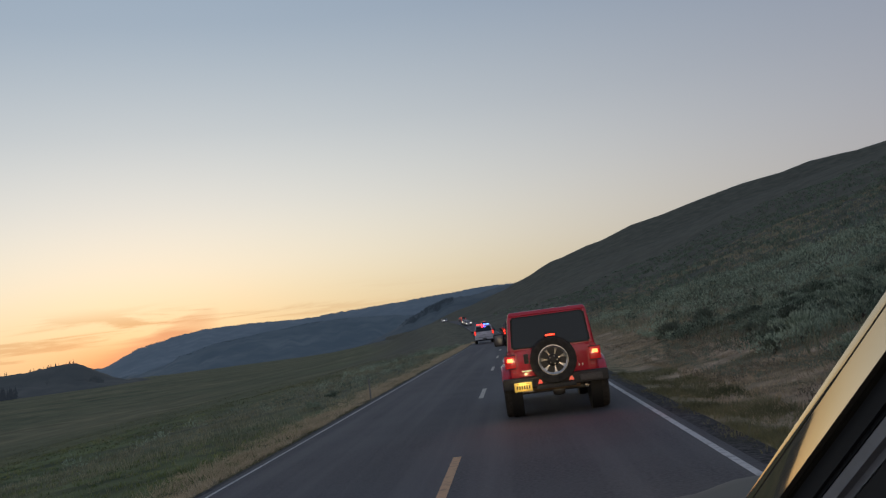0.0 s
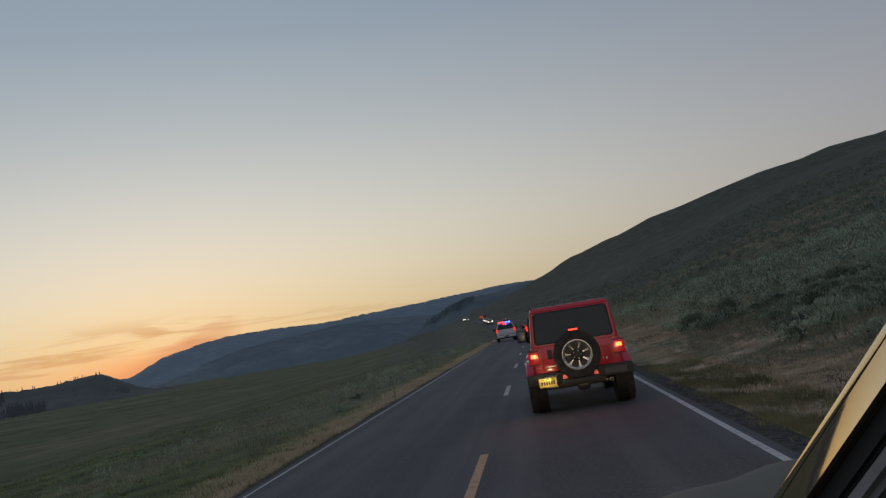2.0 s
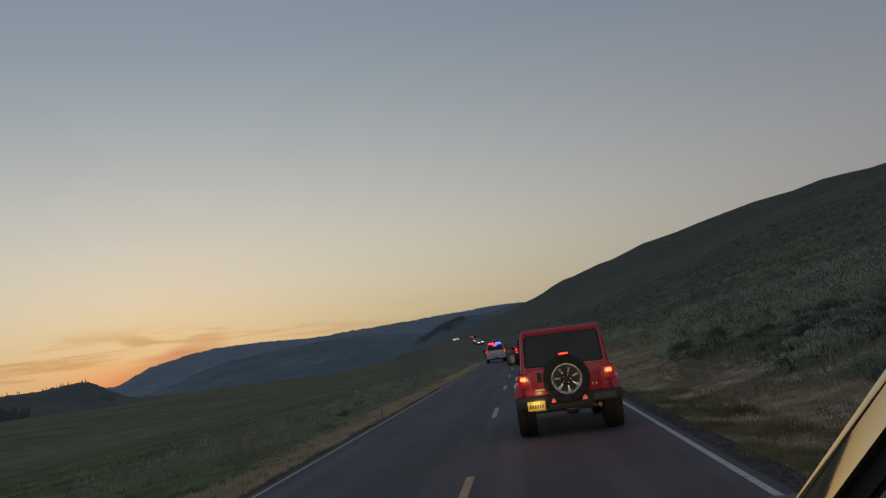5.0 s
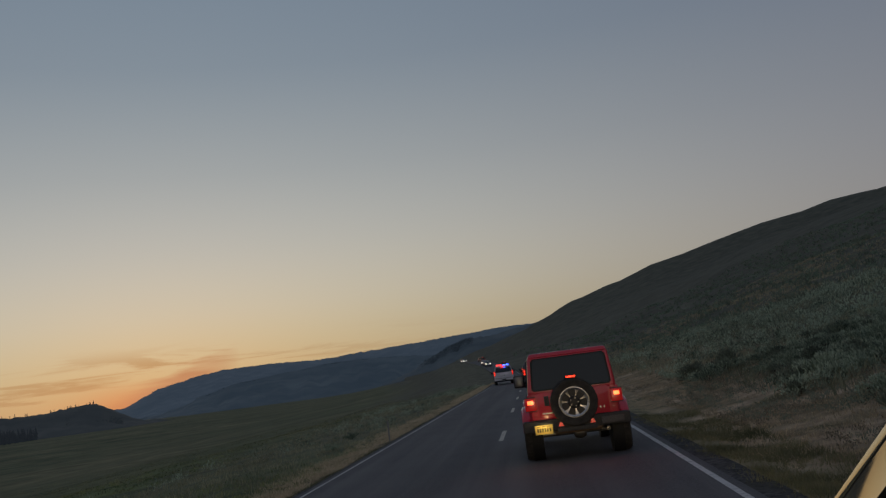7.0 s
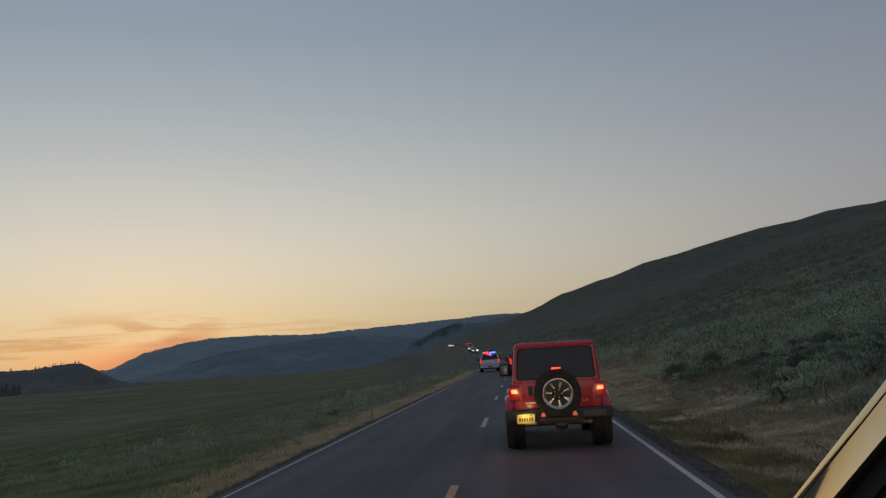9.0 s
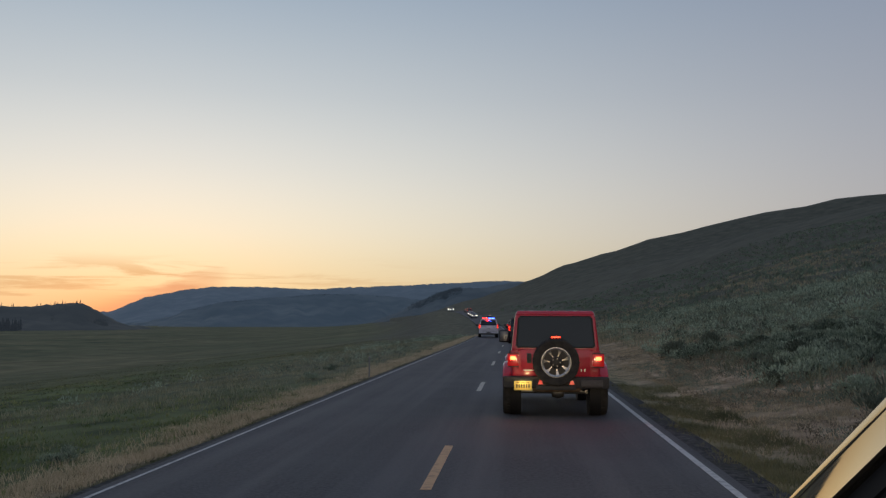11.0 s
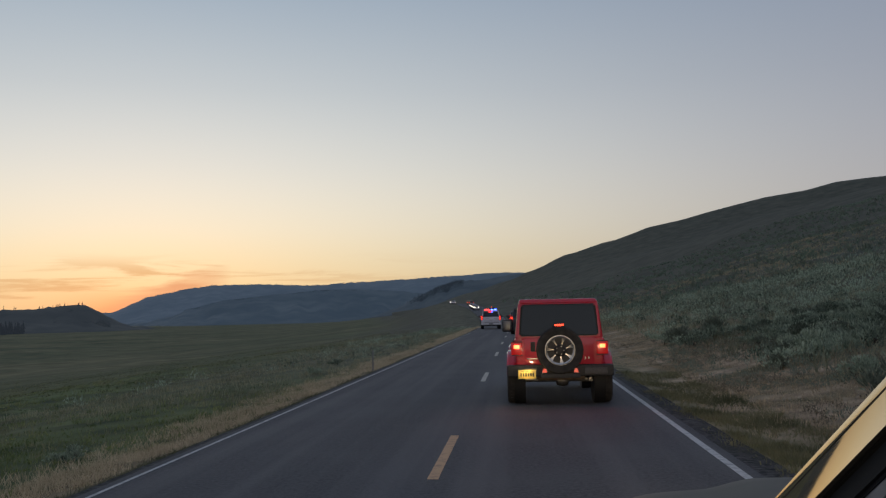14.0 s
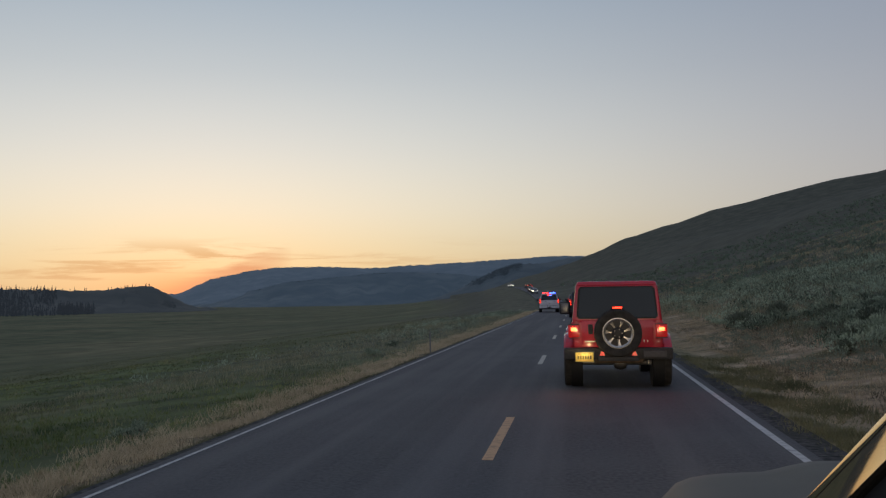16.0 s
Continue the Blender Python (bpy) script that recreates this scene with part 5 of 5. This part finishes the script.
x, y = scatter(1800, -16.0, -4.3, 10, 90, 1.5, 0.62, 12.0)
blades("tawny_grass", x, y, rng.uniform(0.06, 0.16, len(x)), 0.014, 0.8, 6, M["meadow_drab"], "tawny seeding grass scattered through the meadow", "grass", 0.12)
x, y = scatter(1500, -3.66, -3.36, 6, 45, 1.4, 0.62, 9.0, 3.0)
blades("verge_weeds", x, y, rng.uniform(0.02, 0.09, len(x)), 0.008, 1.0, 6, M["verge_grass"], "low dark weeds at the asphalt edge", "grass", 0.07)
x, y = scatter(4600, 3.4, 4.9, 6, 24, 1.2, 0.56, 3.0, 2.4)
blades("verge_grass", x, y, rng.uniform(0.03, 0.13, len(x)), 0.009, 0.9, 7, M["verge_grass"], "short olive grass on the verge", "grass", 0.10)
x, y = scatter(11000, 4.8, 11.0, 6, 70, 1.4, 0.50, 6.0, 1.6)
blades("bank_grass", x, y, rng.uniform(0.03, 0.12, len(x)), 0.009, 0.8, 6, M["brown_grass"], "brown dry grass on the roadside bank", "grass", 0.12)
x, y = scatter(8500, 3.9, 8.4, 11, 110, 1.3, 0.60, 16.0, 0.6)
blades("bank_straw", x, y, rng.uniform(0.02, 0.08, len(x)), 0.009, 0.9, 6, M["straw"], "pale straw-coloured grass on the roadside bank", "grass", 0.16)
x, y = scatter(12000, 7.0, 60.0, 14, 110, 1.2, 0.45, 21.0)
blades("slope_grass", x, y, rng.uniform(0.2, 0.5, len(x)), 0.03, 0.6, 5, M["slope_grass"], "pale dull grass between the sagebrush", "grass", 0.35)


x, y = scatter(9000, 14.0, 90.0, 85, 230, 1.0, 0.50, 24.0, 0.3)
blades("slope_grass", x, y, rng.uniform(0.2, 0.5, len(x)), 0.07, 0.6, 4, M["band_grass"], "band of pale dull grass above the sagebrush", "grass", 0.6)


def sage_mesh(name, seed, leaves, size=1.0):
    """A sagebrush: woody stems from one root, and a ragged crown of narrow upright leaf sprays."""
    g = np.random.default_rng(seed)
    v, f = [], []
    lobes = [(g.normal(0, 0.26), g.normal(0, 0.26), g.uniform(0.10, 0.46), g.uniform(0.17, 0.30)) for _ in range(9)]
    for _ in range(leaves):
        cx, cy, cz, r = lobes[g.integers(len(lobes))]
        d = g.normal(size=3)
        d /= np.linalg.norm(d)
        d[2] = abs(d[2]) * 1.1 - 0.25
        p = np.array([cx, cy, cz]) + d * r * g.uniform(0.55, 1.05)
        p[2] = max(p[2], 0.03)
        up_ = np.array([d[0] * 0.7 + g.normal(0, 0.25), d[1] * 0.7 + g.normal(0, 0.25), g.uniform(0.5, 1.2)])
        up_ /= np.linalg.norm(up_)
        sd = np.cross(up_, g.normal(size=3))
        sd /= np.linalg.norm(sd) + 1e-6
        ln, w = g.uniform(0.07, 0.15), g.uniform(0.010, 0.022)
        i = len(v)
        v += [p - sd * w * 0.4, p + sd * w * 0.4, p + up_ * ln * 0.6 + sd * w, p + up_ * ln + sd * w * 0.1, p + up_ * ln * 0.6 - sd * w]
        f += [(i, i + 1, i + 2, i + 4), (i + 4, i + 2, i + 3)]
    return np.array(v) * size, f


def stem_mesh(seed):
    g = np.random.default_rng(seed)
    bars = []
    for _ in range(6):
        a = g.uniform(0, 6.28)
        p = Vector((0.0, 0.0, -0.05))
        q = Vector((0.13 * math.cos(a), 0.13 * math.sin(a), 0.16))
        r = Vector((0.20 * math.cos(a + 0.4), 0.20 * math.sin(a + 0.4), 0.34))
        bars.append(sweep([p, q, r], Vector((1, 0, 0)), Vector((0, 1, 0)), 0.022, 0.022))
    bm = merge(*bars)
    bmesh.ops.remove_doubles(bm, verts=bm.verts[:], dist=0.001)
    return bm


SAGE = []
for k in range(6):
    v, f = sage_mesh("sagebrush", 40 + k, 700)
    me = bpy.data.meshes.new("foliage")
    me.from_pydata(v.tolist(), [], f)
    me.materials.append(M["sage"] if k < 4 else M["sage_dark"])
    st = bpy.data.meshes.new("stems")
    bm = stem_mesh(70 + k)
    bm.to_mesh(st)
    bm.free()
    st.materials.append(M["bark"])
    SAGE.append((me, st))


def sagebrush(x, y, size, kind, turn):
    me, st = SAGE[kind]
    ob = thing("sagebrush", "grey-green sagebrush on the roadside slope" if kind < 4 else "dark grey-green sagebrush on the roadside slope", "shrub", "sagebrush beside the road")
    for nm, data in (("foliage", me), ("stems", st)):
        o = new(nm, data)
        o.parent = ob
    ob.matrix_basis = pose(x, y, ground_z(x, y) - 0.03, 0, 0, turn) @ Matrix.Diagonal((size, size, size * rng.uniform(0.75, 1.05), 1))
    return ob


def sage_places(count, u0, u1, y0, y1, gap, power, bare, seed):
    """Bushes that keep apart and leave bare patches."""
    out, cells, tries = [], {}, 0
    while len(out) < count and tries < count * 40:
        tries += 1
        u, y = rng.uniform(u0, u1), y0 + (y1 - y0) * rng.uniform() ** power
        if noise.noise((u * 0.24, y * 0.24, seed)) * 0.5 + 0.5 < bare * (1.0 + 0.35 * (u < 9.0 + 0.08 * max(0.0, y - 16.0))):
            continue
        c = (int(u / gap), int(y / gap))
        if any(math.hypot(u - a, y - b) < gap for i in (-1, 0, 1) for j in (-1, 0, 1) for a, b in cells.get((c[0] + i, c[1] + j), ())):
            continue
        cells.setdefault(c, []).append((u, y))
        out.append((u + road_x(y), y))
    return out


for x, y in sage_places(290, 6.7, 20.0, 8.5, 36.0, 0.62, 1.0, 0.36, 2.0):
    sagebrush(x, y, rng.uniform(0.55, 1.2), int(rng.choice(6)), rng.uniform(0, 360))
for u, y, s in ((-5.2, 11.4, 0.5), (-6.2, 30.0, 0.5), (-6.8, 36.0, 0.55)):
    sagebrush(u + road_x(y), y, s, 0, rng.uniform(0, 360))


def far_sage(name, places, leaves, lo, hi, mat, label):
    variants = [sage_mesh("far", 200 + k, leaves) for k in range(5)]
    vs, fs, tones, n = [], [], [], 0
    for x, y in places:
        v, f = variants[rng.integers(5)]
        s, a = rng.uniform(lo, hi), rng.uniform(0, 6.28)
        c, d = math.cos(a), math.sin(a)
        w = np.stack([v[:, 0] * c - v[:, 1] * d, v[:, 0] * d + v[:, 1] * c, v[:, 2]], 1) * s
        if leaves < 60:
            ctr = w.reshape(-1, 5, 3).mean(axis=1, keepdims=True)
            w = ((w.reshape(-1, 5, 3) - ctr) * 3.6 + ctr).reshape(-1, 3)
        w += (x, y, ground_z(x, y) - 0.03)
        vs.append(w)
        fs += [tuple(i + n for i in q) for q in f]
        tones.append(np.full(len(w), rng.uniform()))
        n += len(w)
    me = bpy.data.meshes.new(name)
    me.from_pydata(np.concatenate(vs).tolist(), [], fs)
    me.attributes.new("tone", "FLOAT", "POINT").data.foreach_set("value", np.concatenate(tones).astype(np.float32))
    me.materials.append(mat)
    return tagged(new(name, me), label, "shrub", kind="stuff")


far_sage("sagebrush_slope", sage_places(1500, 7.5, 34.0, 40.0, 104.0, 1.0, 1.0, 0.42, 2.0), 80, 0.7, 1.6, M["sage_mass"], "slope thickly grown with grey-green sagebrush")
far_sage("sagebrush_slope", sage_places(1000, 6.6, 30.0, 9.0, 48.0, 0.62, 0.8, 0.40, 2.0), 130, 0.35, 0.9, M["sage_mass"], "low grey-green sagebrush filling the roadside slope")
far_sage("sagebrush_slope", sage_places(600, 18.0, 40.0, 20.0, 48.0, 0.85, 1.0, 0.38, 2.0), 110, 0.7, 1.4, M["sage_mass"], "slope thickly grown with grey-green sagebrush")
far_sage("sagebrush_hillside", sage_places(3600, 12.0, 190.0, 104.0, 400.0, 1.5, 1.0, 0.46, 5.0), 18, 0.6, 1.5, M["sage_far"], "hillside speckled with distant sagebrush")
far_sage("sagebrush_hillside", sage_places(700, 15.0, 150.0, 60.0, 400.0, 2.5, 1.0, 0.45, 9.0), 26, 0.9, 1.7, M["sage_dark"], "hillside speckled with darker distant shrubs")
far_sage("roadside_scrub", sage_places(420, 4.9, 9.0, 8.5, 40.0, 0.42, 0.9, 0.40, 3.0), 110, 0.16, 0.45, M["scrub"], "low brown scrub between the verge and the sagebrush")
far_sage("roadside_scrub", sage_places(260, 5.2, 10.0, 8.5, 40.0, 0.5, 0.9, 0.38, 7.0), 120, 0.2, 0.5, M["sage_dark"], "low dark grey-green scrub on the roadside bank")
far_sage("meadow_sage", sage_places(620, -13.0, -5.5, 26.0, 150.0, 0.8, 0.9, 0.44, 6.0), 60, 0.5, 1.0, M["sage_mass"], "low grey-green sagebrush below the road bank")


def conifer_cloud(name, places, label, mat="conifer", tiers=6, boughs=7):
    """Far conifers: a tapered trunk with tiers of drooping boughs each, joined."""
    vs, fs = [], []
    for x, y, z, h in places:
        i = len(vs)
        r = h * 0.03
        vs += [(x - r, y, z), (x + r, y, z), (x, y + r, z), (x, y, z + h)]
        fs += [(i, i + 1, i + 3), (i + 1, i + 2, i + 3), (i + 2, i, i + 3)]
        for t in range(tiers):
            zz = z + h * (0.12 + 0.82 * t / tiers)
            rad = h * 0.20 * (1 - t / tiers) * rng.uniform(0.75, 1.25)
            for b in range(boughs):
                a = rng.uniform(0, 6.28)
                i = len(vs)
                rr = rad * rng.uniform(0.6, 1.2)
                c, s = math.cos(a), math.sin(a)
                vs += [(x, y, zz + h * 0.16), (x + rr * c - rr * 0.35 * s, y + rr * s + rr * 0.35 * c, zz - h * 0.02), (x + rr * c + rr * 0.35 * s, y + rr * s - rr * 0.35 * c, zz + h * 0.01)]
                fs.append((i, i + 1, i + 2))
    me = bpy.data.meshes.new(name)
    me.from_pydata(vs, [], fs)
    me.materials.append(M[mat])
    return tagged(new(name, me), label, "trees", kind="stuff")


def crest_trees(profile, radius, spans, lo, hi, drop=0.0):
    out = []
    for a0, a1, count in spans:
        for _ in range(count):
            az = a1 + (a0 - a1) * (rng.beta(1.6, 3.0) if drop else rng.uniform())
            r = radius - rng.uniform(0, drop) if drop else radius
            frac = 1 - (radius - r) / 420.0
            z = lerp(-16.0, radius * math.tan(radians(table(profile, az))) + 1.68, frac ** 1.15)
            out.append((r * math.sin(radians(az)), r * math.cos(radians(az)), z - (3.2 if drop else 3.0), rng.uniform(lo, hi)))
    return out


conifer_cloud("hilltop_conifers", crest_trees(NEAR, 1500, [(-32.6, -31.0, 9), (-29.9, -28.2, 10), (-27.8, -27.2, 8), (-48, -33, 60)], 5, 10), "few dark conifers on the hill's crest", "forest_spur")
def slope_trees(profile, radius, front, a0, a1, r0, r1, count, lo, hi, top=9.0):
    """Trees on the near side of a far hill, thinning out towards one end."""
    out = []
    while len(out) < count:
        f = rng.uniform() ** 1.3
        az, r = lerp(a0, a1, f), rng.uniform(r0, r1)
        z = lerp(-16.0, radius * math.tan(radians(table(profile, az))) + 1.68, (1 - (radius - r) / front) ** 1.15)
        if math.degrees(math.atan2(z - 1.6, r)) < top:
            out.append((r * math.sin(radians(az)), r * math.cos(radians(az)), z - 2.0, rng.uniform(lo, hi)))
    return out


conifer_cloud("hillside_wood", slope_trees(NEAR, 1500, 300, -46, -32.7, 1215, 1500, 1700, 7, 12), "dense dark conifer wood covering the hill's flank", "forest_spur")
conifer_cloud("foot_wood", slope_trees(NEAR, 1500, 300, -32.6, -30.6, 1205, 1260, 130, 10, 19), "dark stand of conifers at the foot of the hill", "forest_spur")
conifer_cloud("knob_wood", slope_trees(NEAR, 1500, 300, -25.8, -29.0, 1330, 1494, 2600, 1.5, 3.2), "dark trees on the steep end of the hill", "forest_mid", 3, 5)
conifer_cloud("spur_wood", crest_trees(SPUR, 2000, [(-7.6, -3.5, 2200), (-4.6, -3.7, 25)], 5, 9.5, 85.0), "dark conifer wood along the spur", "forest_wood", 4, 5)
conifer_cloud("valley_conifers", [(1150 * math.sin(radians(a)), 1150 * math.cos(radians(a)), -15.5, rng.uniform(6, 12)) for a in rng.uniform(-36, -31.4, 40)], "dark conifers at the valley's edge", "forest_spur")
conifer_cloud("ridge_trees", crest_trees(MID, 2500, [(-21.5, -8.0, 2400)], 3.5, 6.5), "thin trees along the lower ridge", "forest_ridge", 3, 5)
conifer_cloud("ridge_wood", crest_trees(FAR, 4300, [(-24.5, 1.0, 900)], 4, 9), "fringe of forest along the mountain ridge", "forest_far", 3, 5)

# a slim marker post in the verge
post = thing("marker_post", "slim weathered roadside marker post in dry grass", "post")
part("shaft", box(-0.022, 0.022, -0.012, 0.012, -0.1, 0.66, 0.004), M["trim_grey"], post)
post.matrix_basis = pose(-4.62, 27.0, ground_z(-4.62, 27.0))
